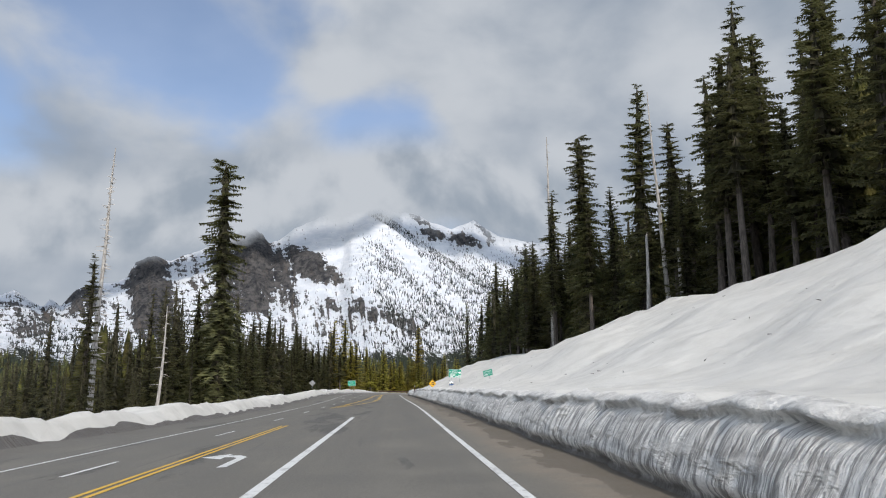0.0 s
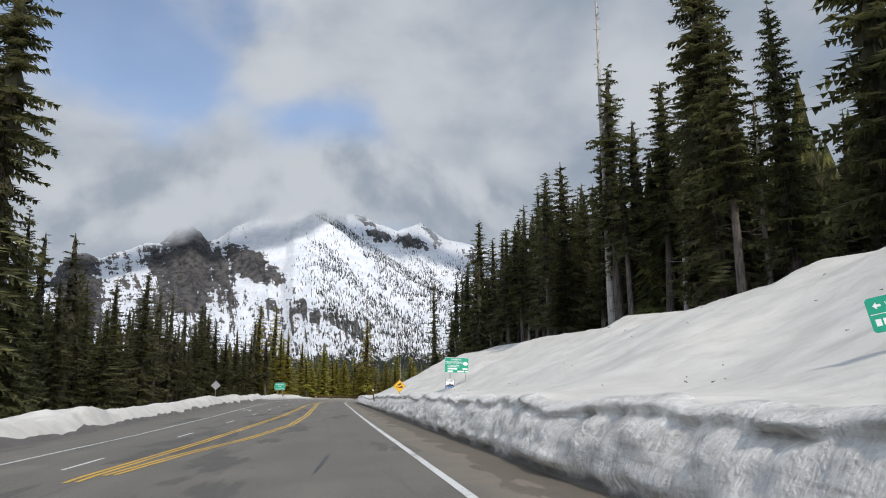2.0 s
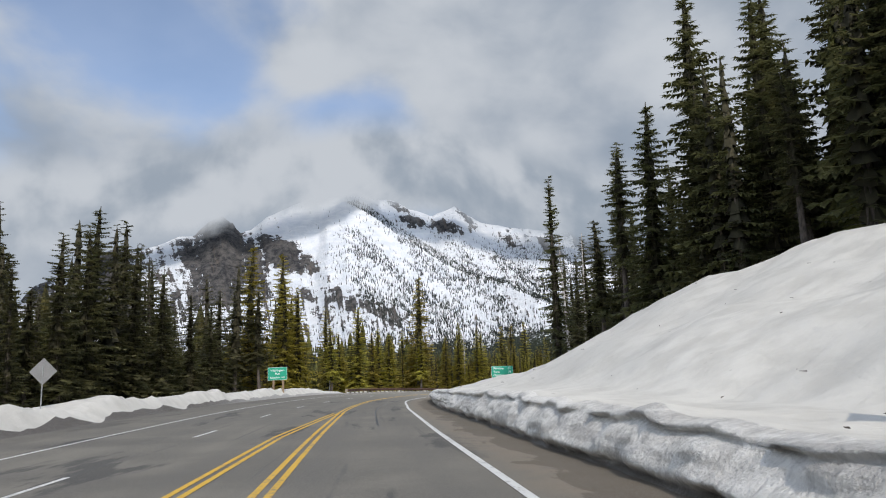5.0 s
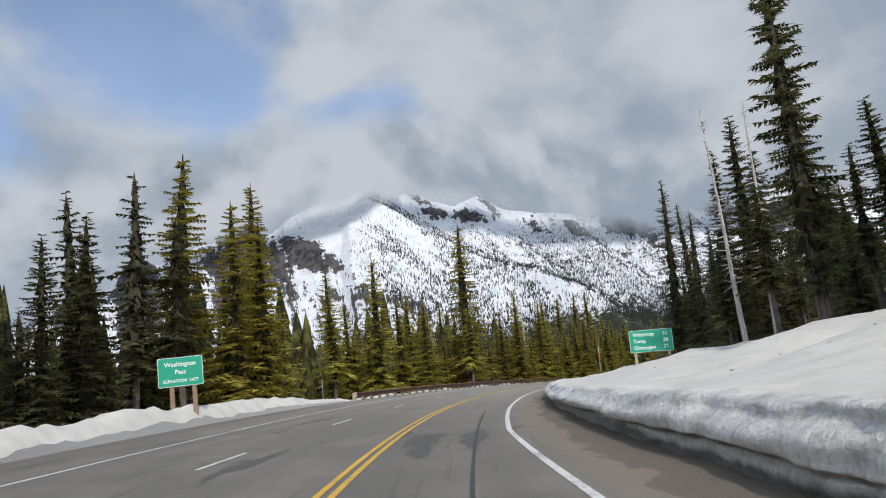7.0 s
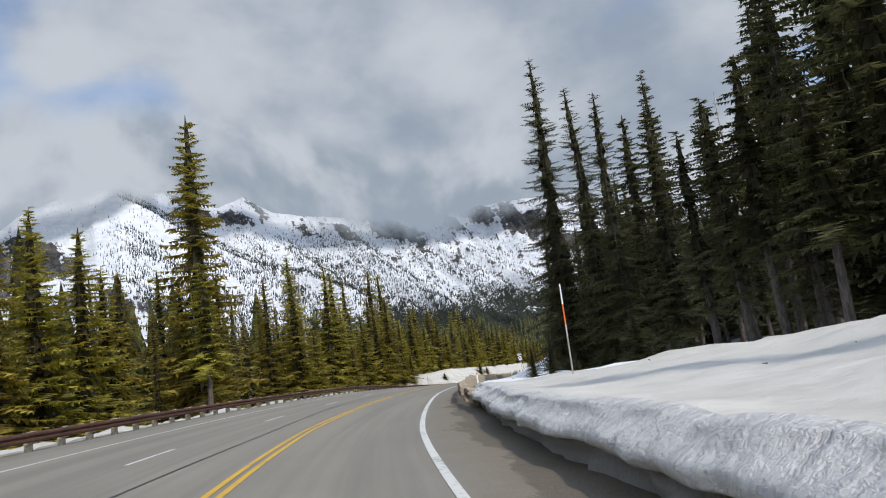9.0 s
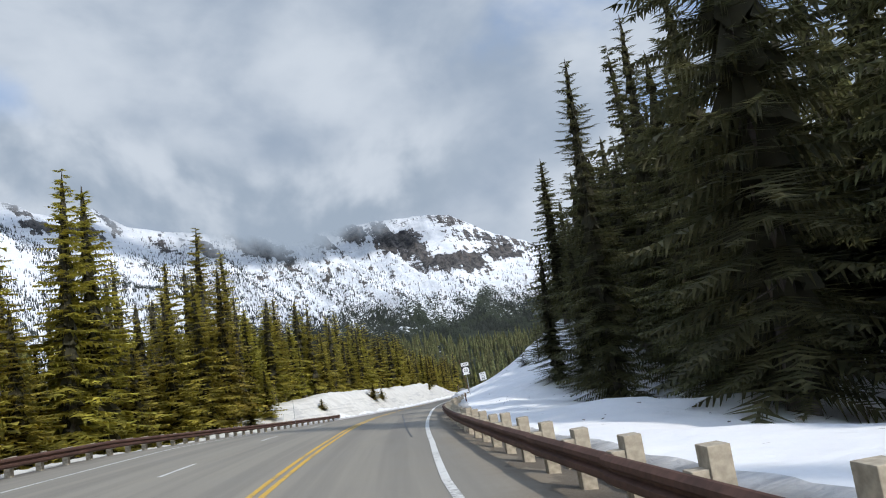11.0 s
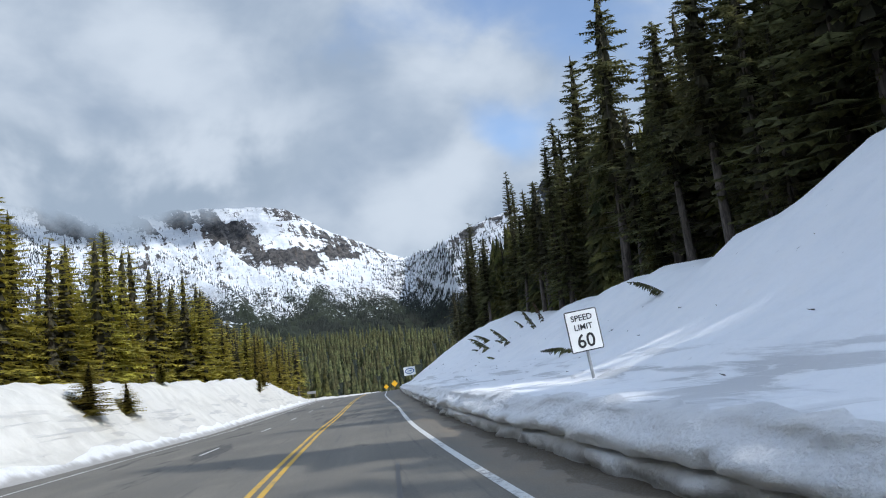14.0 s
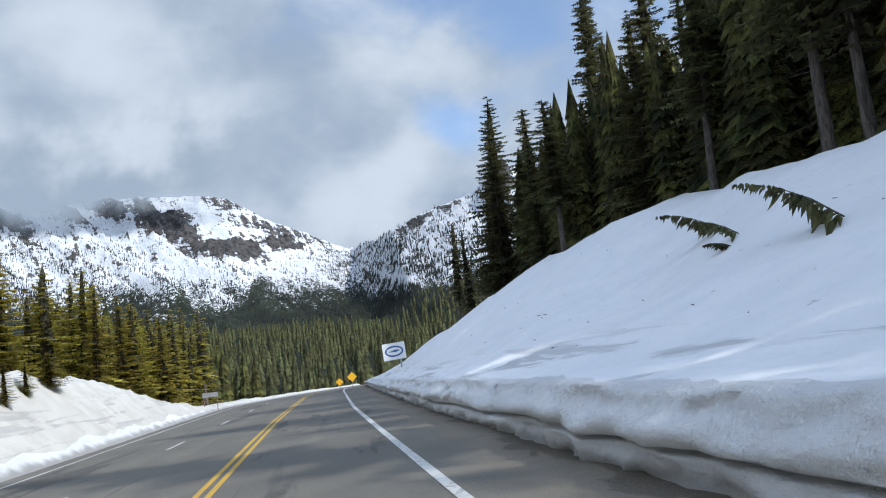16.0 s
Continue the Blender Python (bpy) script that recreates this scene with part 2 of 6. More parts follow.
def make_ice_wall():
    """The cut face of the ploughed bank: melt-fluted, grey and gritty from the road."""
    m, N = material("ploughed_snow_face")
    uv = N.add("ShaderNodeUVMap", 0)
    sep = N.tree.nodes.new("ShaderNodeSeparateXYZ")
    N.tree.links.new(uv, sep.inputs[0])
    up, along = sep.outputs[0], sep.outputs[1]
    lump = N.noise(N.place, 2.6, 6.0, 0.62, 0.3)
    fine = N.noise(N.place, 9.0, 6.0, 0.65)
    slump = N.noise(N.scaled(uv, 1.0, 1.0, 1.0), 1.6, 5.0, 0.6, 0.8)
    layer = N.noise(N.scaled(uv, 3.6, 0.22, 1.0), 1.0, 5.0, 0.62, 0.5)
    old = N.ramp(N.math("ADD", along, N.math("MULTIPLY", N.noise(uv, 0.15, 3.0), 30.0)), 48.0, 74.0)
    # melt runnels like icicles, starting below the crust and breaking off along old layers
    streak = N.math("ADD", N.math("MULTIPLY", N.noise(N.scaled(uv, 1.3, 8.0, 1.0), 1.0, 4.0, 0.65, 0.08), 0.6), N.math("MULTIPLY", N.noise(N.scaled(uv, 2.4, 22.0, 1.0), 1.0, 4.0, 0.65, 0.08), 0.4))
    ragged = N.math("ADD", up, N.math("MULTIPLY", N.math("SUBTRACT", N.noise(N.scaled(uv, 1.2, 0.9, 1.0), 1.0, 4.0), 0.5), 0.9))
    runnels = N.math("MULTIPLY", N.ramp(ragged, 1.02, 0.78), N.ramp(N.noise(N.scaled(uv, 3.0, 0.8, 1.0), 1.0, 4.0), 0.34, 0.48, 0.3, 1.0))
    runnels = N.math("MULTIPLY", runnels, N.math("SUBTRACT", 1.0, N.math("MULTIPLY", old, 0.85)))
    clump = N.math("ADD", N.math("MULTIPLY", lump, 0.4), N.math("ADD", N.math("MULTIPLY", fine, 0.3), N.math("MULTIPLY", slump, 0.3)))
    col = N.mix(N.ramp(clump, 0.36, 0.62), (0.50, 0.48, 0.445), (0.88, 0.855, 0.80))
    # grooves darkened and ridges whitened in the colour, as shade and sun would
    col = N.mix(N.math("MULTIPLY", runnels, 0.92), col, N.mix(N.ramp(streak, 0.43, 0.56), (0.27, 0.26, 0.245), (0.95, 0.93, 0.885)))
    col = N.mix(N.ramp(layer, 0.54, 0.64, 0.0, 0.42), col, (0.30, 0.28, 0.26))
    col = N.mix(N.ramp(along, 165.0, 190.0, 0.0, 0.45), col, (0.80, 0.80, 0.80))
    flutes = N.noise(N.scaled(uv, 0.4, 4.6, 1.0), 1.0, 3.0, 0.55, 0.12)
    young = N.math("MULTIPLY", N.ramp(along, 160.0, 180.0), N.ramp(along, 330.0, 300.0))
    # these grooves also get their shade painted in as blue-grey
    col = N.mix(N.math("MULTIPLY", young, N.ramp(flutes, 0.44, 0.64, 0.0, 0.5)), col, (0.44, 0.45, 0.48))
    # past 300 the colour is lifted to add light to the shaded face
    col = N.mix(N.ramp(along, 300.0, 330.0, 0.0, 0.62), col, (0.86, 0.87, 0.89))
    grain = N.math("ADD", N.math("MULTIPLY", clump, 0.8), N.math("MULTIPLY", N.math("MULTIPLY", streak, runnels), 1.2))
    # gritty road dirt thrown at the foot; past 165 recess shade painted in too
    foot = N.math("ADD", up, N.math("MULTIPLY", N.noise(N.scaled(uv, 0.6, 0.9, 1.0), 1.0, 5.0), 0.36))
    foot = N.math("SUBTRACT", foot, N.math("MULTIPLY", N.ramp(along, 165.0, 185.0, 0.0, 0.22), N.ramp(along, 330.0, 300.0)))
    grit_shade = N.mix(N.ramp(along, 165.0, 185.0), (0.085, 0.072, 0.060), (0.33, 0.318, 0.30))
    col = N.mix(N.ramp(foot, 0.36, 0.20, 0.0, 0.9), col, grit_shade)
    height = N.math("ADD", N.math("ADD", grain, N.math("MULTIPLY", fine, 0.35)), N.math("SUBTRACT", N.math("MULTIPLY", layer, 0.2), N.math("MULTIPLY", N.math("MULTIPLY", young, flutes), 0.35)))
    finish(N, col, 0.5, height, 1.0, 0.14, 0.0, 0.35)
    return m


def make_needles(name, dark, light):
    m, N = material(name)
    k = N.noise(N.place, 1.1, 3.0)
    f = N.noise(N.place, 9.0, 2.0)
    col = N.mix(N.ramp(N.math("ADD", N.math("MULTIPLY", k, 0.6), N.math("MULTIPLY", f, 0.4)), 0.35, 0.65), dark, light)
    hue = N.add("ShaderNodeHueSaturation", 0, None, Hue=N.ramp(N.random, 0.0, 1.0, 0.475, 0.515, False),
                Value=N.math("MULTIPLY", N.ramp(N.random, 0.0, 1.0, 0.72, 1.25, False), N.ramp(N.island, 0.0, 1.0, 0.6, 1.4, False)), Color=col)
    finish(N, hue, 0.65, None, through_light=(0.18, tuple(min(1, c * 1.8) for c in light)), specular=0.25)
    return m


def make_far_needles(name, dark, light):
    m, N = material(name)
    k = N.noise(N.place, 0.7, 4.0)
    col = N.mix(N.ramp(k, 0.35, 0.65), dark, light)
    hue = N.add("ShaderNodeHueSaturation", 0, None, Hue=N.ramp(N.island, 0.0, 1.0, 0.47, 0.515, False),
                Value=N.ramp(N.island, 0.0, 1.0, 0.6, 1.35, False), Color=col)
    finish(N, hue, 0.75, N.noise(N.place, 5.0, 3.0), 1.0, 0.3, specular=0.2, through_light=(0.15, (0.2, 0.22, 0.06)))
    return m


def make_bark(name, dark, light):
    m, N = material(name)
    ridge = N.noise(N.scaled(N.object, 9.0, 9.0, 1.4), 1.0, 6.0, 0.65, 0.4)
    patch = N.noise(N.object, 0.7, 4.0)
    col = N.mix(N.ramp(ridge, 0.35, 0.65), dark, light)
    col = N.mix(N.ramp(patch, 0.52, 0.7, 0.0, 0.5), col, tuple(c * 1.3 for c in light))
    finish(N, col, 0.9, ridge, 0.7, 0.04)
    return m


def make_mountain():
    """Snow over dark rock: bare on the cliffs, with trees too far to tell apart as dark specks."""
    m, N = material("snowy_mountain")
    uv = N.add("ShaderNodeUVMap", 0)
    chute = N.noise(N.scaled(uv, 2.3, 0.62, 1.0), 1.0, 8.0, 0.66, 0.4)
    ledge = N.noise(N.scaled(uv, 1.0, 2.9, 1.0), 1.0, 7.0, 0.66, 0.5)
    fine = N.noise(N.place, 0.05, 6.0, 0.72)
    amount = N.add("ShaderNodeAttribute", 2, dict(attribute_name="rockiness"))
    k = N.math("ADD", N.math("ADD", N.math("MULTIPLY", chute, 0.74), N.math("MULTIPLY", ledge, 0.66)), N.math("MULTIPLY", fine, 0.34))
    rock = N.ramp(N.math("ADD", k, N.math("MULTIPLY", amount, 0.42)), 1.06, 1.09)
    stone = N.mix(N.ramp(fine, 0.35, 0.65), (0.030, 0.031, 0.035), (0.125, 0.116, 0.108))
    stone = N.mix(N.ramp(chute, 0.55, 0.72, 0.0, 0.45), stone, (0.165, 0.125, 0.092))
    snow = N.mix(N.ramp(ledge, 0.3, 0.7), (0.58, 0.605, 0.64), (0.74, 0.745, 0.755))
    col = N.mix(rock, snow, stone)
    # timber: dark dots thinning with height
    dots = N.noise(N.scaled(N.place, 1.0, 1.0, 0.5), 0.16, 2.0, 0.6)
    stand = N.noise(N.scaled(uv, 0.40, 0.55, 1.0), 1.0, 5.0, 0.6, 0.4)
    woods = N.add("ShaderNodeAttribute", 2, dict(attribute_name="timber"))
    t = N.math("ADD", N.math("ADD", N.math("MULTIPLY", dots, 0.45), N.math("MULTIPLY", stand, 0.55)), N.math("MULTIPLY", woods, 0.42))
    col = N.mix(N.ramp(t, 0.70, 0.78), col, (0.030, 0.036, 0.024))
    bump = N.math("ADD", N.math("MULTIPLY", N.math("ADD", chute, ledge), N.math("ADD", 0.25, amount)), N.math("MULTIPLY", fine, 0.5))
    finish(N, col, 0.85, bump, 0.9, 14.0, 0.0, 0.1)
    return m


def make_cloud_bank():
    """Cloud that hangs on the peaks, fading out at its lower hem and its top."""
    m, N = material("hanging_cloud")
    uv = N.add("ShaderNodeUVMap", 0)
    sep = N.tree.nodes.new("ShaderNodeSeparateXYZ")
    N.tree.links.new(uv, sep.inputs[0])
    n = N.noise(uv, 0.30, 6.0, 0.55, 0.1)
    k = N.math("ADD", sep.outputs[1], N.math("MULTIPLY", N.math("SUBTRACT", n, 0.5), 3.6))
    alpha = N.math("MULTIPLY", N.ramp(k, -0.7, 1.5), N.ramp(sep.outputs[1], 8.8, 5.2))
    alpha = N.math("MULTIPLY", alpha, N.ramp(sep.outputs[0], 36.0, 27.0))
    shade = N.noise(uv, 0.14, 5.0, 0.5, 0.1)
    # heavier over the eastern peaks
    shade = N.math("SUBTRACT", shade, N.math("MULTIPLY", N.ramp(sep.outputs[0], 5.0, 11.0, 0.0, 0.13), N.ramp(sep.outputs[1], 4.5, 0.5)))
    col = N.mix(N.ramp(shade, 0.36, 0.60), (0.395, 0.475, 0.570), (0.68, 0.745, 0.815))
    glow = N.add("ShaderNodeEmission", 0, None, Color=col, Strength=0.76)
    clear = N.add("ShaderNodeBsdfTransparent", 0)
    N.add("ShaderNodeOutputMaterial", 0, None, Surface=N.add("ShaderNodeMixShader", 0, None, i0=alpha, i1=clear, i2=glow))
    return m


ASPHALT = make_asphalt()
WHITE_PAINT = make_paint("white_road_paint", (0.66, 0.66, 0.63))
YELLOW_PAINT = make_paint("yellow_road_paint", (0.66, 0.40, 0.045))
SNOW = make_snow("old_snow", 0.34)
# cleaner snow, its colour also lifted to add light on the shaded slope
CLEAN_SNOW = make_snow("woodland_snow", 0.08, (0.88, 0.89, 0.905), (0.94, 0.94, 0.945))
ICE_WALL = make_ice_wall()
NEEDLES = make_needles("fir_needles", (0.016, 0.020, 0.012), (0.150, 0.148, 0.062))
# brighter, yellower copy of the fir needles: sunlight put into the colour
SUNLIT_NEEDLES = make_needles("sunlit_fir_needles", (0.055, 0.055, 0.013), (0.42, 0.365, 0.062))
DEAD_NEEDLES = make_needles("dead_needles", (0.05, 0.035, 0.02), (0.14, 0.095, 0.055))
FAR_NEEDLES = make_far_needles("wood_needles", (0.023, 0.029, 0.011), (0.138, 0.134, 0.038))
VALLEY_NEEDLES = make_far_needles("valley_needles", (0.032, 0.040, 0.018), (0.135, 0.135, 0.055))
DARK_TIMBER = plain("distant_timber", (0.022, 0.027, 0.022), 0.9, 0.0, 0.4, 0.02)
# near-black filling inside crowns, stands in for their inner shade
CROWN_CORE = plain("dark_crown_core", (0.040, 0.036, 0.018), 0.9, 0.0, 0.4, 3.0, 0.5)
BARK = make_bark("fir_bark", (0.045, 0.036, 0.030), (0.135, 0.112, 0.095))
GREY_WOOD = make_bark("weathered_wood", (0.26, 0.24, 0.22), (0.50, 0.47, 0.43))
MOUNTAIN = make_mountain()
CLOUD = make_cloud_bank()
RUST_STEEL = plain("weathering_steel", (0.105, 0.052, 0.036), 0.75, 0.3, 0.35, 9.0)
POST_WOOD = plain("post_wood", (0.40, 0.345, 0.26), 0.9, 0.0, 0.4, 11.0, 0.4)
GALVANISED = plain("galvanised_steel", (0.42, 0.43, 0.44), 0.45, 0.8, 0.15)
SIGN_GREEN = plain("green_sign_sheeting", (0.002, 0.30, 0.185), 0.4, 0.0, 0.06, 3.0, 0.02)
SIGN_YELLOW = plain("yellow_sign_sheeting", (0.80, 0.43, 0.012), 0.4, 0.0, 0.05, 3.0, 0.02)
SIGN_WHITE = plain("white_sign_sheeting", (0.78, 0.79, 0.78), 0.4, 0.0, 0.04, 3.0, 0.02)
SIGN_BLACK = plain("black_sign_film", (0.012, 0.012, 0.013), 0.5, 0.0, 0.2, 3.0, 0.02)
SIGN_BACK = plain("sign_back_aluminium", (0.30, 0.30, 0.30), 0.5, 0.5, 0.12)
BLUE_FILM = plain("blue_sign_film", (0.05, 0.12, 0.30), 0.4, 0.0, 0.1, 3.0, 0.02)
RED_FILM = plain("orange_reflector", (0.70, 0.14, 0.03), 0.4, 0.0, 0.1, 3.0, 0.02)
SIGN_WOOD = plain("sign_post_timber", (0.24, 0.17, 0.11), 0.85, 0.0, 0.35, 10.0, 0.3)
TAR = plain("crack_sealant", (0.022, 0.022, 0.023), 0.45, 0.0, 0.2, 8.0, 0.1)

# ---- the line of the road ----
NODES = [(-0.58, 0.31, 0.0), (-1.65, 20.28, 0.05), (-2.72, 40.26, 0.1), (-3.96, 60.22, 0.14), (-5.25, 80.18, 0.18), (-6.39, 100.14, 0.21),
         (-7.47, 120.11, 0.25), (-8.6, 140.08, 0.24), (-9.31, 160.07, 0.19), (-8.78, 180.05, 0.09), (-6.68, 199.94, -0.06), (-2.77, 219.54, -0.26),
         (2.99, 238.68, -0.59), (9.91, 257.48, -1.08), (17.79, 276.04, -1.74), (26.59, 293.99, -2.55), (36.41, 311.41, -3.48), (47.49, 328.06, -4.42),
         (59.38, 344.14, -5.37)]


def road_line():
    pts = [np.array(p) for p in NODES]
    back = pts[0] - pts[1]
    pts = [pts[0] + back * k for k in (5, 4, 3, 2, 1)] + pts
    turn, step = math.atan2(pts[-1][0] - pts[-2][0], pts[-1][1] - pts[-2][1]), 20.0
    for k in range(16):
        turn += radians(0.3 if k < 4 else 2.2 if k < 10 else -1.0)
        pts.append(pts[-1] + np.array((math.sin(turn) * step, math.cos(turn) * step, -0.95 if k < 4 else -1.2)))
    p = np.array(pts)
    n = len(p)
    t = np.linspace(0, n - 1, (n - 1) * 40 + 1)
    i = np.clip(t.astype(int), 0, n - 2)
    f = (t - i)[:, None]
    a, b, c, d = p[np.clip(i - 1, 0, n - 1)], p[i], p[i + 1], p[np.clip(i + 2, 0, n - 1)]
    q = 0.5 * (2 * b + (c - a) * f + (2 * a - 5 * b + 4 * c - d) * f ** 2 + (3 * b - a - 3 * c + d) * f ** 3)
    s = np.r_[0, np.cumsum(np.hypot(np.diff(q[:, 0]), np.diff(q[:, 1])))]
    return q, s - s[5 * 40]


LINE, LINE_S = road_line()
TAN = np.gradient(LINE[:, :2], axis=0)
TAN /= np.linalg.norm(TAN, axis=1)[:, None]
S_MIN, S_MAX = float(LINE_S[0]), float(LINE_S[-1])
BANK = ((-100, 0, 80, 114, 171, 206, 285, 308, 332, 368, 420), (-2.0, -2.0, -2.5, -0.8, 1.6, 3.1, 3.2, 0.6, -1.6, -3.4, -2.0))
SHIFT = ((0, 150, 178, 200, 214, 225, 240, 286, 420), (0.0, 0.0, -0.6, -0.6, -1.0, -1.2, -1.0, 0.0, 0.0))


def lerp(table, s):
    return np.interp(s, table[0], table[1])


def at_line(s):
    return [np.interp(s, LINE_S, LINE[:, k]) for k in range(3)] + [np.interp(s, LINE_S, TAN[:, k]) for k in range(2)]


def road_z(s, u):
    """Height of the paved plane, extended level beyond the shoulders."""
    drop = lerp(((255, 280, 302, 316), (0.0, 0.30, 0.30, 0.0)), s) * np.clip((u - 1.9) / 1.7, 0, 1)
    return np.interp(s, LINE_S, LINE[:, 2]) - np.tan(np.radians(lerp(BANK, s))) * np.clip(u, -11.0, 4.0) - drop


def world_of(s, u, h):
    """World place of a point s along the road, u to its right, h above its plane."""
    s, u, h = np.broadcast_arrays(np.asarray(s, float), np.asarray(u, float), np.asarray(h, float))
    x, y, z, tx, ty = at_line(s)
    n = np.hypot(tx, ty)
    return np.stack((x + u * ty / n, y - u * tx / n, road_z(s, u) + h), -1)


def along_of(x, y):
    i = int(np.argmin((LINE[:, 0] - x) ** 2 + (LINE[:, 1] - y) ** 2))
    tx, ty = TAN[i]
    dx, dy = x - LINE[i, 0], y - LINE[i, 1]
    return float(LINE_S[i] + dx * tx + dy * ty), float(dx * ty - dy * tx)


def wave(s, u, scale, seed=0.0):
    return noise.noise((s * scale, u * scale, seed))


def bed(table):
    return (tuple(r[0] for r in table), [tuple(r[k] for r in table) for k in range(1, len(table[0]))])


# stations of the right-hand snow: s, foot u, face height, shelf (u, h), middle (u, h), crest (u, h)
RIGHT_NEAR = ((-100, 3.45, 1.12, 7, 1.55, 13, 4.5, 20, 7.1), (60, 3.45, 1.12, 7, 1.6, 13, 4.5, 20, 7.1), (76, 3.45, 1.12, 7.2, 1.35, 12, 3.5, 18.5, 5.5), (92, 3.5, 1.12, 7.4, 1.1, 11, 2.7, 17, 5.4),
              (99, 3.5, 1.1, 7.4, 1.45, 11, 3.6, 17, 5.4), (108, 3.5, 1.05, 7.5, 1.3, 11, 3.5, 17, 5.5), (121, 3.5, 0.75, 7.8, 0.3, 11, 2.4, 17, 5.6), (138, 3.6, 1.05, 6.5, 1.2, 10.5, 3.5, 17, 6.5), (147, 3.6, 1, 6.5, 1.3, 10, 2.9, 15, 5.5))
RIGHT_BEND = ((155, 3.5, 1, 6.3, 1.2, 9.5, 2.1, 13, 3.5), (168, 3.4, 0.95, 6.3, 1.1, 10, 1.8, 13, 2.4), (190, 2.95, 0.85, 6, 1.2, 9, 1.6, 13, 2), (205, 2.62, 0.82, 5.7, 1.05, 8.5, 1.35, 13, 1.75), (218, 2.42, 0.8, 5.5, 0.95, 8, 1.15, 13, 1.5),
              (232, 2.5, 0.72, 5.2, 0.8, 8, 0.9, 13, 0.6), (240, 2.7, 0.35, 4.6, 0.5, 9, 0.3, 14, -0.8), (262, 3.1, 0.3, 5, 0.35, 9, -0.1, 16, -1.2), (292, 3.6, 0.3, 5.2, 0.4, 9, 0.2, 14, -0.3), (300, 3.75, 0.3, 5.2, 0.4, 9, 0.6, 14, 0.8),
              (309, 3.7, 0.45, 5, 0.8, 9, 1.7, 14, 3.5), (317, 3.2, 0.7, 5, 0.95, 9.5, 2.1, 14, 4.7))
RIGHT_DOWN = ((328, 3.2, 0.75, 5.2, 0.95, 9, 2.9, 14, 6), (339, 3.1, 0.75, 5.6, 0.8, 9, 2.2, 14, 6.2), (346, 3.1, 0.72, 5.8, 0.85, 9.2, 1.8, 13.5, 4.75), (353, 3.1, 0.72, 5.8, 0.85, 9.2, 1.8, 13.5, 4.8),
              (365, 3, 0.75, 5.4, 0.95, 8.5, 2.1, 13, 4.7), (376, 3, 0.78, 5.2, 1.05, 10.3, 3, 13.5, 4.7), (388, 2.9, 0.8, 4.8, 1.2, 10.2, 3.4, 13.5, 5.75), (402, 2.9, 0.8, 4.5, 1.4, 8, 4, 13, 6.7),
              (415, 3, 0.7, 4.6, 1.4, 8, 3.7, 13, 6.2), (432, 3, 0.7, 5, 1.2, 8, 2.6, 13, 4.4), (450, 3, 0.5, 5, 0.8, 9, 2, 14, 4), (760, 3, 0.5, 5, 0.8, 9, 2, 14, 4))
RIGHT = bed(RIGHT_NEAR + RIGHT_BEND + RIGHT_DOWN)
# stations of the left-hand snow: s, foot u, ridge (u, h), back (u, h), far (u, h)
LEFT_NEAR = ((-100, -12.4, -13.4, 0.95, -16, 0.5, -40, -5), (25, -12.4, -13.4, 0.95, -16, 0.5, -40, -5), (50, -11, -12, 0.95, -15, 0.5, -40, -5), (112, -11.6, -12.6, 1, -16, 0.5, -40, -5),
             (160, -12.2, -13.2, 1, -17, 0.5, -40, -6), (200, -13, -14, 1, -17, 0.5, -40, -7), (214, -12, -12.8, 0.15, -16, -1.5, -40, -7), (300, -11.9, -12.8, 0.1, -15, -1, -40, -6))
LEFT_DOWN = ((316, -12.3, -14.5, 0.9, -17, 1, -40, -6), (332, -12.2, -15, 2.5, -19, 2.7, -40, -5), (346, -9.9, -13.6, 3.4, -19, 3.4, -40, -5), (398, -9.7, -13.2, 3.9, -18, 3, -40, -6),
             (412, -9.8, -12.8, 3.3, -17, 2.6, -40, -4), (424, -9.9, -12, 1.6, -15, 1.2, -40, -4), (437, -10.2, -11.2, 0.4, -14, 0.3, -40, -4), (760, -10.2, -11.2, 0.2, -14, 0, -40, -7))
LEFT = bed(LEFT_NEAR + LEFT_DOWN)


def col(table, k, s):
    return float(np.interp(s, table[0], table[1][k]))


def right_height(s, u):
    c = [col(RIGHT, k, s) for k in range(8)]
    us = (c[0], c[0] + 0.5, c[2], c[4], c[6], c[6] + 25, c[6] + 120)
    hs = (0.0, c[1], c[3], c[5], c[7], c[7] + 3.0, c[7] + 18)
    h = float(np.interp(u, us, hs))
    rise = min(1.0, max(0.0, (u - c[0] - 1.0) / 5.0))
    fold = 0.34 * wave(s * 0.3 + u * 0.25, u * 1.0 - s * 0.12, 0.42, 27.0) + 0.42 * wave(s * 0.8 - u * 0.5, u * 0.35 + s * 0.1, 0.24, 67.0)
    return h + rise * (lerp(((300, 330, 420, 440), (0.55, 0.25, 0.25, 0.55)), s) * wave(s, u, 0.11, 3.0) + fold + 0.16 * wave(s, u, 0.45, 7.0) + 0.05 * wave(s, u, 1.3, 29.0))


def left_height(s, u):
    c = [col(LEFT, k, s) for k in range(7)]
    us = (-400, -130, c[5], c[3], c[1], c[0])
    hs = (-60, -26, c[6], c[4], c[2], -0.02)
    h = float(np.interp(u, us, hs))
    rise = min(1.0, max(0.0, (c[0] - u) / 1.5))
    return h + rise * (0.30 * wave(s, u, 0.22, 5.0) + 0.14 * wave(s, u, 0.7, 9.0))


def ground_at(x, y):
    s, u = along_of(x, y)
    h = right_height(s, u) if u > col(RIGHT, 0, s) else left_height(s, u) if u < col(LEFT, 0, s) else 0.0
    return float(road_z(s, u)) + h


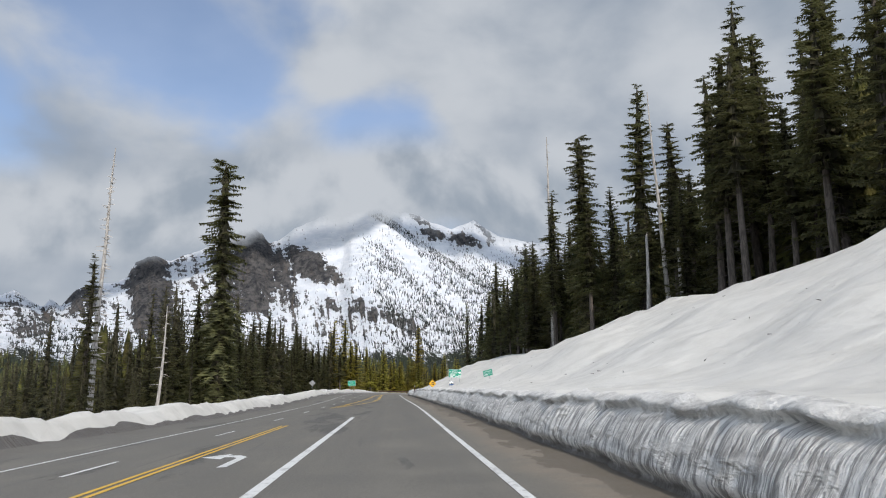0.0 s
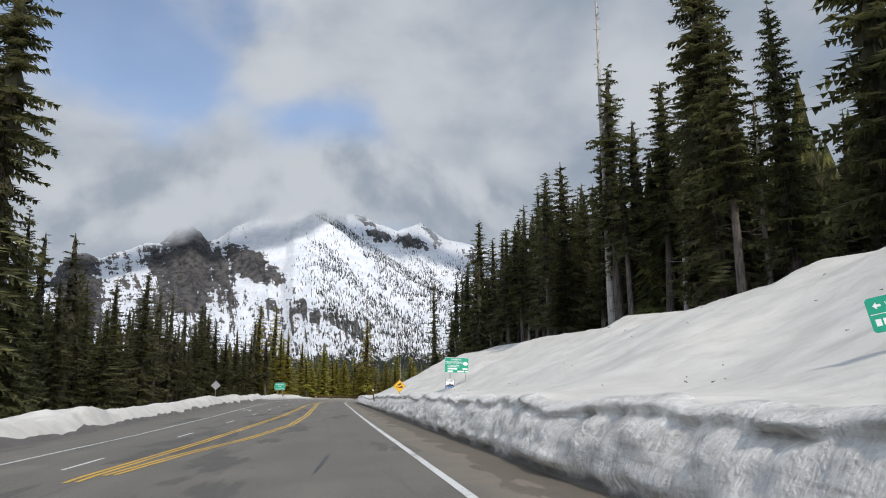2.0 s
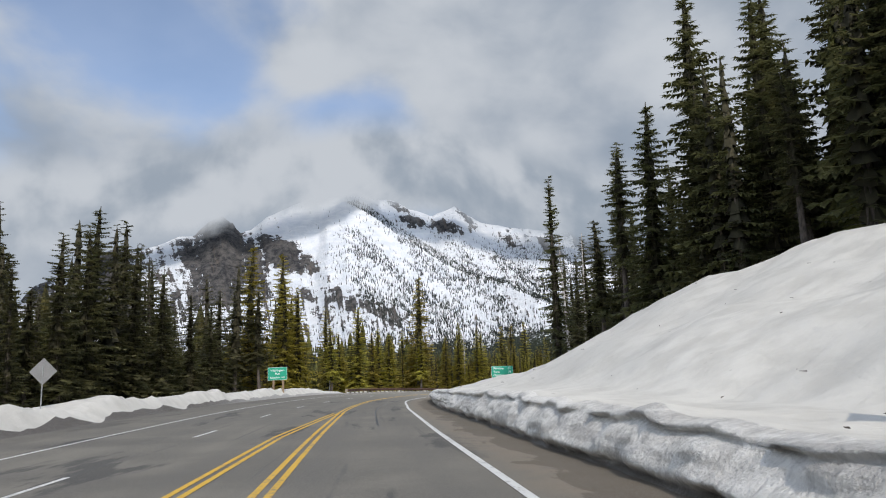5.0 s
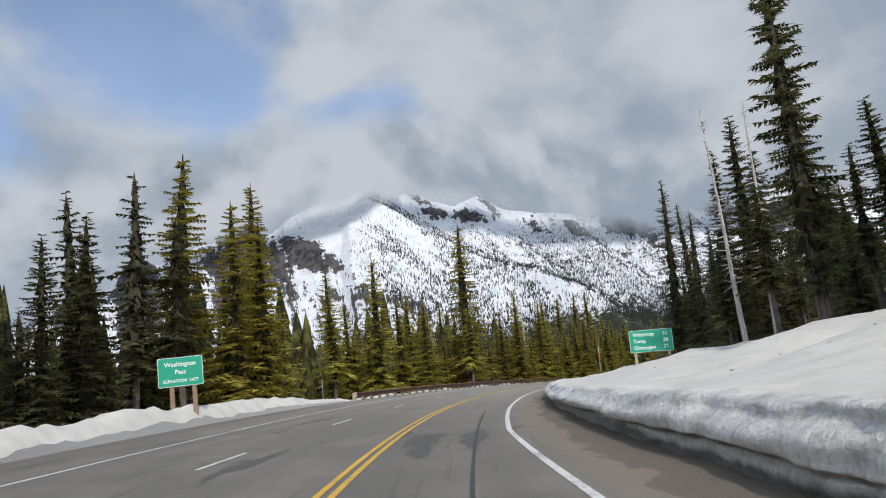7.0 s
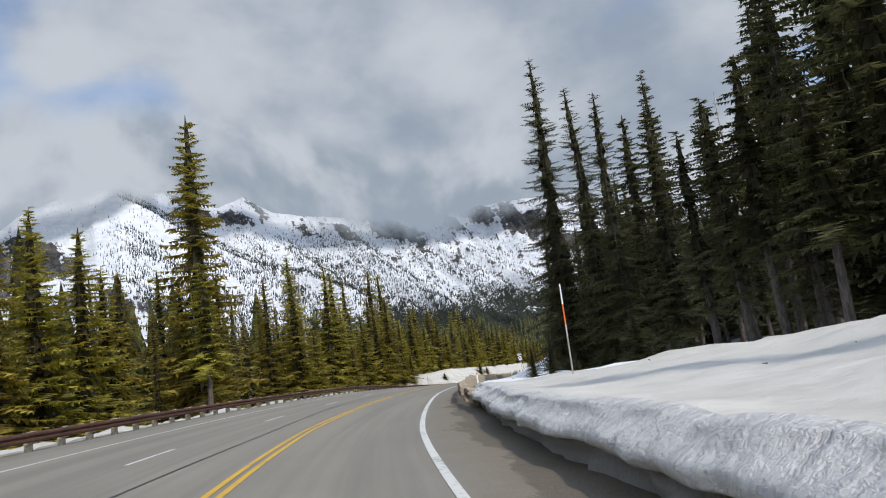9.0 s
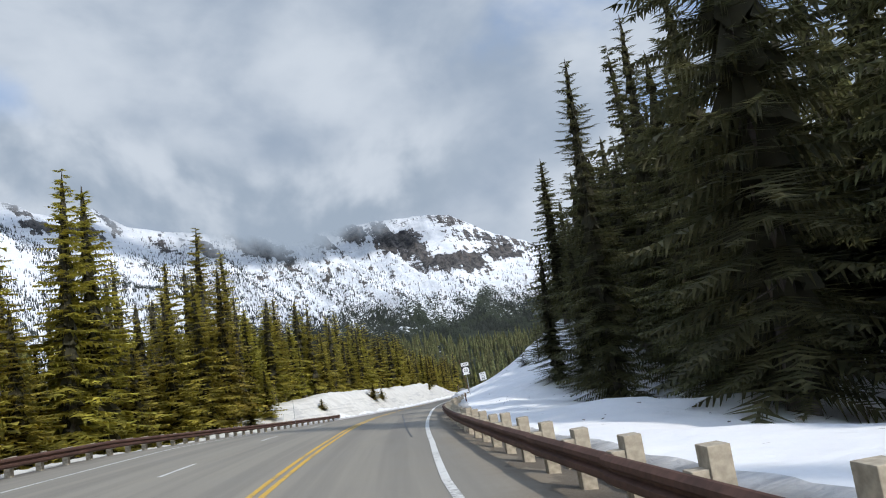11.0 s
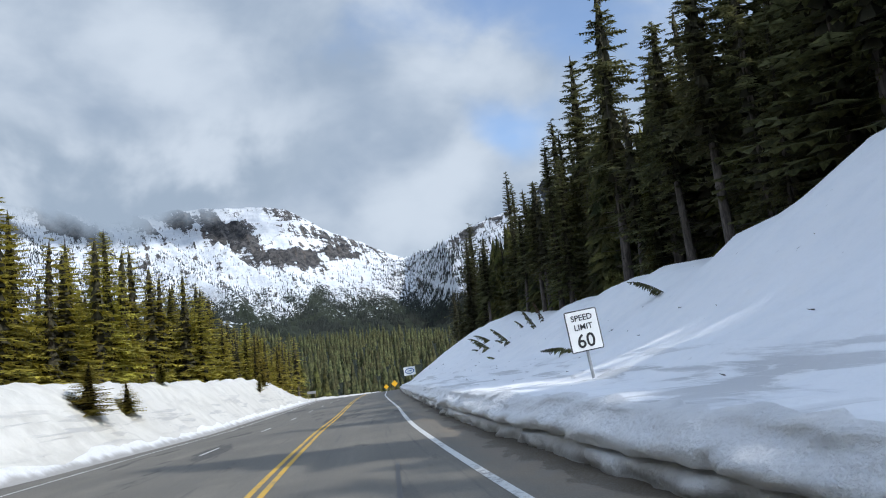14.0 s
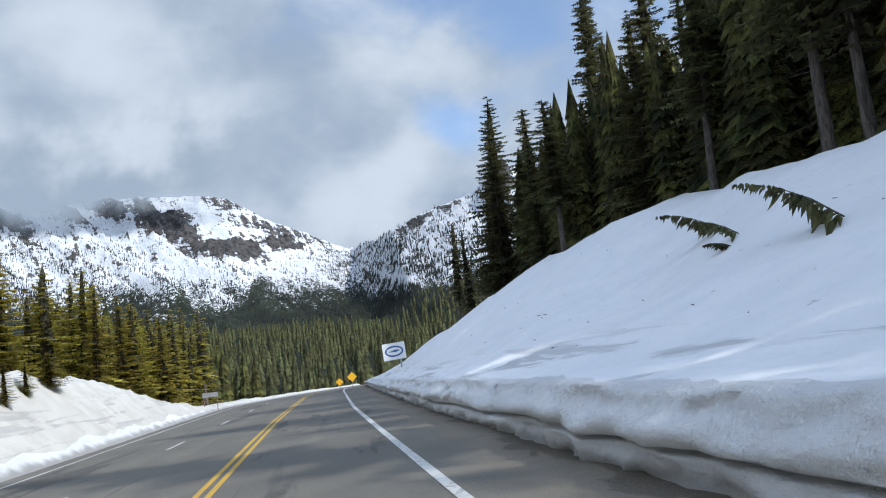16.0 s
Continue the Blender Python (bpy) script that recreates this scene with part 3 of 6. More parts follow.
# ---- mesh helpers ----
def mesh_of(name, verts, faces, mats, smooth=False, uvs=None, which=None):
    me = bpy.data.meshes.new(name)
    me.from_pydata([tuple(map(float, v)) for v in verts], [], [tuple(map(int, f)) for f in faces])
    for m in mats:
        me.materials.append(m)
    if which is not None:
        me.polygons.foreach_set("material_index", list(which))
    if smooth:
        me.polygons.foreach_set("use_smooth", [True] * len(me.polygons))
    if uvs is not None:
        layer = me.uv_layers.new(name="UVMap")
        idx = np.empty(len(me.loops), dtype=np.int32)
        me.loops.foreach_get("vertex_index", idx)
        layer.data.foreach_set("uv", np.asarray(uvs, np.float32)[idx].ravel())
    me.update()
    return me


def grid_faces(rows, cols):
    a = np.arange(rows - 1)[:, None] * cols + np.arange(cols - 1)[None, :]
    return np.stack((a, a + 1, a + cols + 1, a + cols), -1).reshape(-1, 4)


def part(name, bm, mat, parent, label=""):
    """One mesh object out of a bmesh (or a finished mesh), under its thing."""
    if isinstance(bm, bpy.types.Mesh):
        me = bm
    else:
        me = bpy.data.meshes.new(name)
        bm.to_mesh(me)
        bm.free()
    if mat is not None and not me.materials:
        me.materials.append(mat)
    ob = new(name, me)
    ob.parent = parent
    return tagged(ob, label) if label else ob


def thing(name, m, label, category, group="", kind=""):
    ob = new(name)
    ob.matrix_world = m
    return tagged(ob, label, category, group, kind)


def box(bm, size, m=None, bevel=0.0):
    r = bmesh.ops.create_cube(bm, size=1.0)["verts"]
    bmesh.ops.scale(bm, vec=size, verts=r)
    if bevel:
        es = list({e for v in r for e in v.link_edges})
        r = list({v for f in bmesh.ops.bevel(bm, geom=es, offset=bevel, segments=2, affect="EDGES", profile=0.6)["faces"] for v in f.verts} | {v for v in r if v.is_valid})
    if m is not None:
        bmesh.ops.transform(bm, matrix=m, verts=[v for v in r if v.is_valid])
    return bm


def cyl(bm, r0, r1, h, m=None, n=12):
    r = bmesh.ops.create_cone(bm, cap_ends=True, segments=n, radius1=r0, radius2=r1, depth=h)["verts"]
    bmesh.ops.transform(bm, matrix=(m or Matrix()) @ Matrix.Translation((0, 0, h / 2)), verts=r)
    return bm


# ---- road, paint and snow ----
def build_road():
    s = np.arange(S_MIN + 1, 560, 1.0)
    k = np.linspace(0, 1, 46)
    verts, uvs = [], []
    for v in s:
        lo, hi, sh = col(LEFT, 0, v) - 0.8, col(RIGHT, 0, v) + 0.7, lerp(SHIFT, v)
        u = lo + (hi - lo) * k
        verts.append(world_of(v, u, -0.02 * np.clip((u - hi + 1.4) / 1.4, 0, 1)))
        uvs.append(np.stack((u - sh, np.full_like(u, v)), -1))
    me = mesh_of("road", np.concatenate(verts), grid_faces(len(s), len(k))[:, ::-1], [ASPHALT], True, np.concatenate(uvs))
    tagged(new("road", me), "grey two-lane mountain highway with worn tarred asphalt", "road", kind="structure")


def stripe(name, s0, s1, u_of, width, mat, label, lift=0.008):
    n = max(2, int((s1 - s0) / 1.0) + 1)
    s = np.linspace(s0, s1, n)
    u = np.array([u_of(v) for v in s])
    verts = np.stack((world_of(s, u - width / 2, lift), world_of(s, u + width / 2, lift)), 1).reshape(-1, 3)
    me = mesh_of(name, verts, grid_faces(n, 2)[:, ::-1], [mat])
    return tagged(new(name, me), label, "road marking", kind="structure")


def table_u(*pairs):
    return lambda s: float(np.interp(s, [p[0] for p in pairs], [p[1] for p in pairs]))


WHITE_U = table_u((0, 1.72), (38, 1.8), (56, 1.92), (150, 1.9), (164, 1.7), (179, 1.05), (200, 1.03), (207, 0.93), (214, 0.88), (224, 0.74), (238, 0.75), (250, 0.75), (265, 1.0), (273, 1.35), (294, 1.9), (317, 2.05), (338, 1.9), (360, 1.7), (376, 1.4), (400, 0.95), (430, 0.8))
YELLOW_U = table_u((150, -1.72), (164, -1.8), (182, -2.0), (217, -2.3), (228, -2.5), (250, -2.2), (280, -1.7), (300, -1.65), (320, -1.45), (342, -1.3), (360, -1.5), (378, -1.85), (400, -2.3), (430, -2.5))
DASH_U = table_u((20, -6.45), (97, -5.35), (170, -5.25), (225, -5.5), (300, -4.8), (335, -4.7), (380, -5.1), (430, -5.6))
LEFT_U = table_u((20, -8.5), (100, -8.0), (140, -8.5), (190, -8.9), (225, -8.7), (300, -8.8), (340, -8.6), (380, -8.6), (430, -9.0))


def build_paint():
    stripe("edge_line", -60, 520, WHITE_U, 0.14, WHITE_PAINT, "solid white edge line along the snow-walled shoulder")
    stripe("edge_line", -60, 520, LEFT_U, 0.12, WHITE_PAINT, "solid white edge line of the uphill lanes")
    stripe("turn_lane_line", -40, 39, lambda s: -2.05, 0.2, WHITE_PAINT, "worn wide white line beside the turning lane")
    left = table_u((0, -4.75), (30, -4.7), (62, -4.7), (72, -4.05), (85, -3.45), (97, -2.95), (112, -2.8), (136, -2.65), (152, -1.95), (160, -1.8))
    right = table_u((61, -4.4), (66.5, -3.75), (72.5, -2.6), (82, -1.6), (95, -1.35), (124, -1.5), (152, -1.68), (160, -1.75))
    for d in (-0.11, 0.11):
        stripe("centre_line", -60, 33, lambda s: left(s) + d, 0.11, YELLOW_PAINT, "yellow double line beside the turning lane")
        stripe("centre_line", 61, 152, lambda s: left(s) + d, 0.11, YELLOW_PAINT, "yellow double line closing in towards the lane")
        stripe("centre_line", 62, 152, lambda s: right(s) + d, 0.11, YELLOW_PAINT, "yellow double line beside the driving lane")
        stripe("centre_line", 151, 520, lambda s: YELLOW_U(s) + d, 0.11, YELLOW_PAINT, "yellow double centre line on grey asphalt")
    for k in range(-4, 40):
        stripe("lane_dash", k * 12.2 + 3.0, k * 12.2 + 6.0, DASH_U, 0.11, WHITE_PAINT, "short white lane dash on the asphalt")
    # turning arrow: shaft, bend and head
    bm = bmesh.new()
    outline = ((-0.10, -2.0), (0.10, -2.0), (0.10, 0.2), (-0.15, 0.75), (-0.45, 0.85), (-0.45, 1.35), (-1.05, 0.6), (-0.45, -0.1), (-0.45, 0.4), (-0.22, 0.3), (-0.10, 0.0))
    for s0, u0 in ((17.5, -3.45), (114.0, -6.9)):
        pts = [world_of(s0 + b, u0 + a, 0.008) for a, b in outline]
        face = bm.faces.new([bm.verts.new(p) for p in pts])
        me = bpy.data.meshes.new("turn_arrow")
        bm.to_mesh(me)
        bm.clear()
        me.materials.append(WHITE_PAINT)
        tagged(new("turn_arrow", me), "worn white turning arrow painted on the asphalt", "road marking", kind="structure")
    bm.free()
    # tarred joints
    for s0, s1, u_of in ((312, 334, table_u((312, -0.1), (322, 0.25), (334, 0.9))), (276, 300, table_u((276, 0.9), (290, 0.6), (300, 0.1))), (60, 64, table_u((60, -0.2), (64, 0.1))), (196, 260, lambda s: -3.9 + 0.15 * math.sin(s * 0.2)),
                         (140, 190, lambda s: 0.1 + 0.1 * math.sin(s * 0.15)), (96, 108, lambda s: -4.3)):
        stripe("tar_joint", s0, s1, u_of, 0.07, TAR, "thin black tarred joint in the asphalt", 0.005)


def build_right_snow():
    s = np.r_[np.arange(S_MIN + 2, -20, 1.5), np.arange(-20, -2, 0.4), np.arange(-2, 70, 0.22), np.arange(70, 300, 0.4), np.arange(300, 400, 0.25), np.arange(400, 420, 0.4), np.arange(420, 560, 1.5)]
    face = np.array((-0.12, 0.0, 0.03, 0.08, 0.15, 0.22, 0.25, 0.27, 0.29, 0.305, 0.32, 0.335, 0.35, 0.365, 0.38, 0.395, 0.41, 0.43, 0.46, 0.50, 0.54, 0.62, 0.70, 0.76, 0.82, 0.87, 0.92, 0.96, 1.0))
    out = np.array((0.25, 0.55, 0.95, 1.4, 1.9, 2.5, 3.2, 4.0, 4.9, 5.9, 7, 8.2, 9.5, 11, 12.6, 14.4, 16.4, 18.6, 21, 24, 27.5, 32, 38, 46, 56, 68, 82, 100))
    verts, uvs = [], []
    for v in s:
        foot, hw = col(RIGHT, 0, v), col(RIGHT, 1, v)
        flute = 0.10 * wave(v, 0, 1.3, 11.0) + 0.07 * wave(v, 0, 3.1, 13.0) + 0.22 * wave(v, 0, 0.25, 15.0)
        top = hw * (1.0 + 0.12 * wave(v, 0, 0.3, 17.0) + 0.12 * wave(v, 0, 0.9, 19.0))
        us, hs = [], []
        for f in face:
            bulge = 0.10 * math.sin(max(f, 0) * math.pi)
            early = lerp(((150, 175), (1.0, 0.0)), v)
            gap_at = 0.36 + 0.10 * wave(v, 0, 0.22, 61.0)
            cave = -0.30 * early * math.exp(-((f - 0.05) / 0.11) ** 2) * (0.6 + 0.6 * wave(v, 0, 0.5, 21.0))
            cave -= lerp(((300, 320), (0.36, 0.46)), v) * (1 - early) * math.exp(-((f - gap_at) / 0.030) ** 2) * (0.9 + 0.25 * wave(v, 0, 0.5, 21.0))
            cave -= lerp(((300, 320), (0.22, 0.05)), v) * (1 - early) * min(1.0, max(0.0, (gap_at - f) / 0.03))
            cave += 0.16 * (1 - early) * math.exp(-((f - 0.60) / 0.16) ** 2)
            crust = max(0.0, 0.55 + wave(v, 0, 0.8, 63.0) + 0.6 * wave(v, 0, 2.2, 65.0))
            cave += early * crust * (0.17 * math.exp(-((f - 0.94) / 0.06) ** 2) - 0.16 * math.exp(-((f - 0.82) / 0.05) ** 2))
            us.append(foot + lerp(((150, 175), (0.60, 0.30)), v) * max(f, 0) ** 1.15 - bulge - cave + flute * (0.4 + 0.6 * max(f, 0)) + lerp(((40, 62, 300, 320), (0.05, 0.14, 0.14, 0.16)), v) * wave(v, f * 2.2, 1.1, 23.0) + lerp(((40, 62, 300, 320), (0.04, 0.10, 0.10, 0.12)), v) * wave(v, f * 1.6, 3.2, 25.0))
            hs.append(top * f)
        edge = us[-1]
        for o in out:
            u = edge + o
            h = right_height(v, u)
            blend = min(1.0, o / lerp(((60, 180, 300, 320), (2.2, 2.4, 2.4, 1.1)), v))
            us.append(u)
            hs.append(top * (1 - blend) + h * blend + 0.05 * math.sin(min(1.0, o / 0.7) * math.pi) + 0.05 * wave(v, u, 1.1, 47.0)
                      + lerp(((295, 325), (0.0, 0.10)), v) * math.exp(-o / 4.0) * min(1.0, o / 0.4) * (wave(v, u, 0.8, 81.0) + 0.6 * wave(v, u, 2.0, 83.0)))
        us, hs = np.array(us), np.array(hs)
        verts.append(world_of(v, us, hs))
        uvs.append(np.stack((hs, np.full_like(us, v)), -1))
    cols = len(face) + len(out)
    faces = grid_faces(len(s), cols)[:, ::-1]
    clean = s[np.minimum(faces.min(1) // cols, len(s) - 1)] > 232
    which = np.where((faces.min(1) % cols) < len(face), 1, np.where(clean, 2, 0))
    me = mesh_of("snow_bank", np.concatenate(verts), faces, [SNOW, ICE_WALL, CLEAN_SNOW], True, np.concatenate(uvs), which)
    tagged(new("ground_snow_slope", me), "deep ploughed snow bank with a fluted dirty face below a smooth snowy slope", "snow bank", kind="structure")


def build_left_snow():
    s = np.r_[np.arange(S_MIN + 2, -10, 2.0), np.arange(-10, 430, 0.6), np.arange(430, 560, 2.0)]
    out = np.array((-0.25, 0.0, 0.12, 0.28, 0.48, 0.7, 0.95, 1.25, 1.6, 2.0, 2.5, 3.1, 3.9, 4.8, 6, 7.5, 9.5, 12, 15.5, 20, 26, 34, 45, 60, 80, 110, 150))
    verts, uvs = [], []
    for v in s:
        c0 = col(LEFT, 0, v) + 0.35 * wave(v, 0, 0.3, 31.0) + 0.12 * wave(v, 0, 1.2, 33.0)
        us, hs = c0 - out, []
        for o, u in zip(out, us):
            h = left_height(v, u) + lerp(((205, 215), (1.0, 0.0)), v) * min(1.0, max(0.0, o - 0.3)) * (0.48 * wave(v, 0, 0.12, 71.0) + 0.20 * wave(v, 0, 0.5, 73.0) - 0.10)
            lump = 0.12 * wave(v, u, 1.0, 35.0) + 0.06 * wave(v, u, 2.3, 37.0)
            hs.append(-0.1 if o < 0 else h + lump * min(1.0, o / 0.5))
        hs = np.array(hs)
        verts.append(world_of(v, us, hs))
        uvs.append(np.stack((hs * 0.6 - 0.02 if v > 300 else hs * 0.3 - 0.14, np.full_like(us, v)), -1))
    cols = len(out)
    faces = grid_faces(len(s), cols)
    clean = s[np.minimum(faces.min(1) // cols, len(s) - 1)] > 300
    which = np.where((faces.min(1) % cols) < np.where(clean, 4, 3), 1, 0)
    me = mesh_of("snow_berm", np.concatenate(verts), faces, [SNOW, ICE_WALL, CLEAN_SNOW], True, np.concatenate(uvs), which)
    tagged(new("ground_snow_berm", me), "low lumpy snow berm with a gritty edge falling away to the forest", "snow bank", kind="structure")


# ---- mountains ----
CENTRE = (0.0, 170.0)
# crest of the range: azimuth and elevation as seen from the middle of the walk, west and east of the big spur
CREST_WEST = ((-180, 5), (-120, 6), (-70, 6), (-45, 6.5), (-33, 6.8), (-31.8, 7.3), (-30.8, 6.6), (-29.9, 6.1), (-29.5, 6.8), (-28.8, 6.3), (-27.8, 7.5), (-26.8, 8.0), (-25.3, 8.2),
              (-24.4, 8.6), (-23.9, 9.9), (-22.8, 10.4), (-21.3, 10.1), (-19.6, 10.8), (-18.3, 11.4), (-17.2, 11.4), (-16.2, 12.6), (-15.1, 13.2), (-14.3, 12.6), (-13.7, 11.9),
              (-13, 12.1), (-11.7, 13.2), (-9.6, 14.2), (-7.7, 14.9), (-5.5, 15.0))
CREST_EAST = ((-3.4, 14.7), (-1.6, 14.5), (-0.2, 13.8), (1.7, 13.2), (3.6, 13.9), (5.6, 12.6), (8.2, 11.9), (11, 11.6), (14.6, 11.3), (19, 10.8), (21.4, 10.9), (24.5, 11.1), (27.8, 10.9),
              (29.5, 10.7), (31.5, 9.5), (32.7, 8.8), (34.8, 8.0), (36.8, 6.9), (38.0, 6.5), (39.7, 6.9), (41.4, 7.5), (43.1, 8.2), (45, 8.8), (46.6, 9.2), (47.6, 10.0), (48.6, 11.3),
              (49.5, 10.6), (55, 12), (75, 11), (120, 9), (180, 5))
REACH = ((-180, 1800), (-60, 2300), (-30, 2500), (-5.5, 2400), (-2.5, 2900), (8, 3000), (30, 2900), (38.2, 3000), (40.5, 2050), (52, 1750), (120, 1500), (180, 1800))
FLOOR = ((-180, 1.0), (-60, 1.0), (-30, 3.2), (-14, 3.6), (0, 2.6), (15, 2.6), (28, 2.2), (38, 1.6), (50, 2.5), (120, 4), (180, 1.0))
SPUR_EL = ((-12, 5.0), (-9, 11.5), (-7, 14.0), (-5.4, 14.75), (-3.5, 13.8), (-1.25, 12.25), (1.45, 10.45), (3.35, 9.25), (5.9, 8.1), (7.9, 7.5), (10, 6.6), (12, 5.5), (15, 3.4))
SPUR_R = ((-12, 2250), (-5.4, 2330), (-3.5, 2250), (1.45, 2050), (5.9, 1850), (10, 1680), (15, 1500))
# cliffs that break through the snow: azimuth, elevation, half width, half height, downhill lean, amount of bare rock
CLIFFS_WEST = ((-22.9, 7.0, 1.25, 3.2, 0.0, 1.0), (-31.4, 5.2, 2.2, 1.6, 0.0, 0.5), (-27.5, 6.6, 1.3, 1.4, 0.0, 0.62), (-20.0, 8.5, 1.6, 2.4, 0.0, 0.40), (-15.2, 11.4, 1.25, 1.9, 0.0, 1.05),
               (-15.0, 8.2, 1.7, 1.8, 0.0, 0.85), (-17.3, 9.6, 1.1, 1.5, 0.0, 0.48), (-10.3, 10.0, 1.9, 0.95, 0.45, 1.0), (-12.4, 8.0, 0.9, 1.3, 0.3, 0.66), (-5.0, 6.3, 2.4, 0.75, 0.2, 0.60),
               (-9.0, 6.6, 1.6, 1.0, 0.4, 0.48), (-2.0, 5.2, 1.5, 0.8, 0.5, 0.55), (-17.5, 6.5, 2.0, 1.3, 0.0, 0.55), (-15.6, 9.6, 2.2, 1.7, 0.0, 0.82), (-12.9, 9.6, 1.1, 1.5, 0.3, 0.78))
CLIFFS_MIDDLE = ((0.2, 12.5, 1.2, 0.35, 0.15, 0.80), (2.6, 12.2, 1.6, 0.40, 0.1, 0.80), (4.3, 13.3, 0.8, 0.35, 0.9, 0.58), (-1.0, 13.8, 1.2, 0.3, 0.6, 0.55), (11.0, 10.3, 1.0, 0.35, 0.6, 0.75),
                 (14.8, 9.9, 1.9, 0.48, 0.6, 0.95), (19.3, 9.7, 1.0, 0.6, 0.5, 0.85), (8.2, 11.0, 0.9, 0.3, 0.6, 0.5), (17.0, 10.6, 1.4, 0.5, 0.4, 0.6))
CLIFFS_EAST = ((24.3, 9.6, 0.9, 1.0, 0.5, 0.95), (26.2, 8.6, 0.9, 1.1, 0.3, 0.85), (29.2, 7.0, 2.2, 0.55, 0.05, 0.88), (33.0, 7.1, 1.6, 0.42, 0.1, 0.78), (29.4, 10.1, 1.7, 0.45, 0.3, 0.58), (32.6, 8.3, 1.4, 0.38, 0.4, 0.6),
               (35.5, 7.3, 1.2, 0.3, 0.5, 0.6), (21.9, 10.3, 1.3, 0.6, 0.3, 0.72), (30.5, 8.6, 1.0, 0.35, 0.2, 0.55), (42.1, 7.1, 1.1, 0.35, -0.4, 0.62), (48.5, 10.2, 0.8, 1.1, -0.5, 0.75), (44.8, 8.0, 1.2, 0.4, -0.4, 0.5))


def table_of(table, x):
    return np.interp(x, [p[0] for p in table], [p[1] for p in table])


def value_noise(x, y, seed):
    """Smooth noise from -1 to 1 over whole arrays."""
    xi, yi = np.floor(x).astype(np.int64), np.floor(y).astype(np.int64)
    fx, fy = x - xi, y - yi
    fx, fy = fx * fx * (3 - 2 * fx), fy * fy * (3 - 2 * fy)

    def corner(i, j):
        n = ((xi + i) * 374761393 + (yi + j) * 668265263 + seed * 974634777) & 0x7fffffff
        n = ((n ^ (n >> 13)) * 1274126177) & 0x7fffffff
        return ((n ^ (n >> 16)) & 0xffff) / 32767.5 - 1.0
    low = corner(0, 0) * (1 - fx) + corner(1, 0) * fx
    high = corner(0, 1) * (1 - fx) + corner(1, 1) * fx
    return low * (1 - fy) + high * fy


def rockiness(az, el):
    total = table_of(((-33, 0.30), (-18, 0.30), (-12, 0.26), (-8, 0.05), (-6.5, -0.2), (-4, 0.05), (3, 0.1), (8, 0.25), (20, 0.30), (30, 0.27), (36, 0.30), (50, 0.26)), az)
    total = np.maximum(total, 0.34 * np.clip((7.0 - el) / 1.2, 0, 1) * (np.abs(az + 7) < 9))
    for a, e, wide, tall, lean, amount in CLIFFS_WEST + CLIFFS_MIDDLE + CLIFFS_EAST:
        da = az - a
        q = (da / wide / 1.2) ** 2 + ((el - e + lean * da) / tall / 1.2) ** 2
        total = np.maximum(total, amount * 1.08 * np.exp(-0.5 * q ** 1.6))
    return total


def mountain_height(az, r):
    """Height of the range, how far up its face, and how rocky it is there."""
    az, r = np.broadcast_arrays(np.asarray(az, float), np.asarray(r, float))
    top_r = table_of(REACH, az)
    top_h = np.tan(np.radians(table_of(CREST_WEST + CREST_EAST, az))) * top_r
    base_r = top_r * 0.62
    foot_h = np.tan(np.radians(table_of(FLOOR, az))) * base_r
    k_low = np.clip((r - 160) / (base_r - 160), 0, 1)
    k = np.clip((r - base_r) / (top_r - base_r), 0, 1)
    h = np.where(r < base_r, -38 + (foot_h + 38) * k_low ** 1.5, foot_h + (top_h - foot_h) * k ** 1.2)
    h = np.where(r > top_r, top_h - (r - top_r) * 0.45, h)
    # the long spur that runs down across the face
    spur_r = table_of(SPUR_R, az)
    spur = np.tan(np.radians(table_of(SPUR_EL, az))) * spur_r - np.abs(r - spur_r) * np.where(r < spur_r, 0.58, 0.9)
    spur = np.where((az > -12) & (az < 15), spur, -999.0)
    on_spur = spur > h
    h = np.maximum(h, spur)
    k = np.where(on_spur, np.clip(spur / 560.0, 0.1, 1.0), k)
    x, y = np.sin(np.radians(az)) * r, np.cos(np.radians(az)) * r
    el = np.degrees(np.arctan2(h, r))
    rock = rockiness(az, el) * (r < top_r + 40)
    rise = np.clip((r - 700) / 700, 0, 1)
    gentle = 14 * value_noise(x / 260, y / 260, 1) + 6 * value_noise(x / 90, y / 90, 2) + 2.5 * value_noise(x / 34, y / 34, 3)
    # ribs and gullies falling away eastward
    lie = el + 0.9 * az
    rib = (1 - 2 * np.abs(value_noise(lie * 0.55, el * 0.10, 4))) * 20 + (1 - 2 * np.abs(value_noise(lie * 1.5, el * 0.25, 5))) * 8
    rib = rib * np.clip((az - 4) / 4, 0, 1) * np.clip((30 - az) / 6, 0, 1) * np.where(on_spur, 0.3, 1.0)
    crag = (1 - 2 * np.abs(value_noise(x / 75, y / 75, 6))) * 26 + (1 - 2 * np.abs(value_noise(x / 30, y / 30, 7))) * 13 + 6 * value_noise(x / 13, y / 13, 8)
    near_crest = 1 - 0.75 * np.exp(-((r - top_r) / 60.0) ** 2)
    return h + rise * (gentle + rib + crag * np.clip(rock, 0, 1)) * near_crest, k, rock


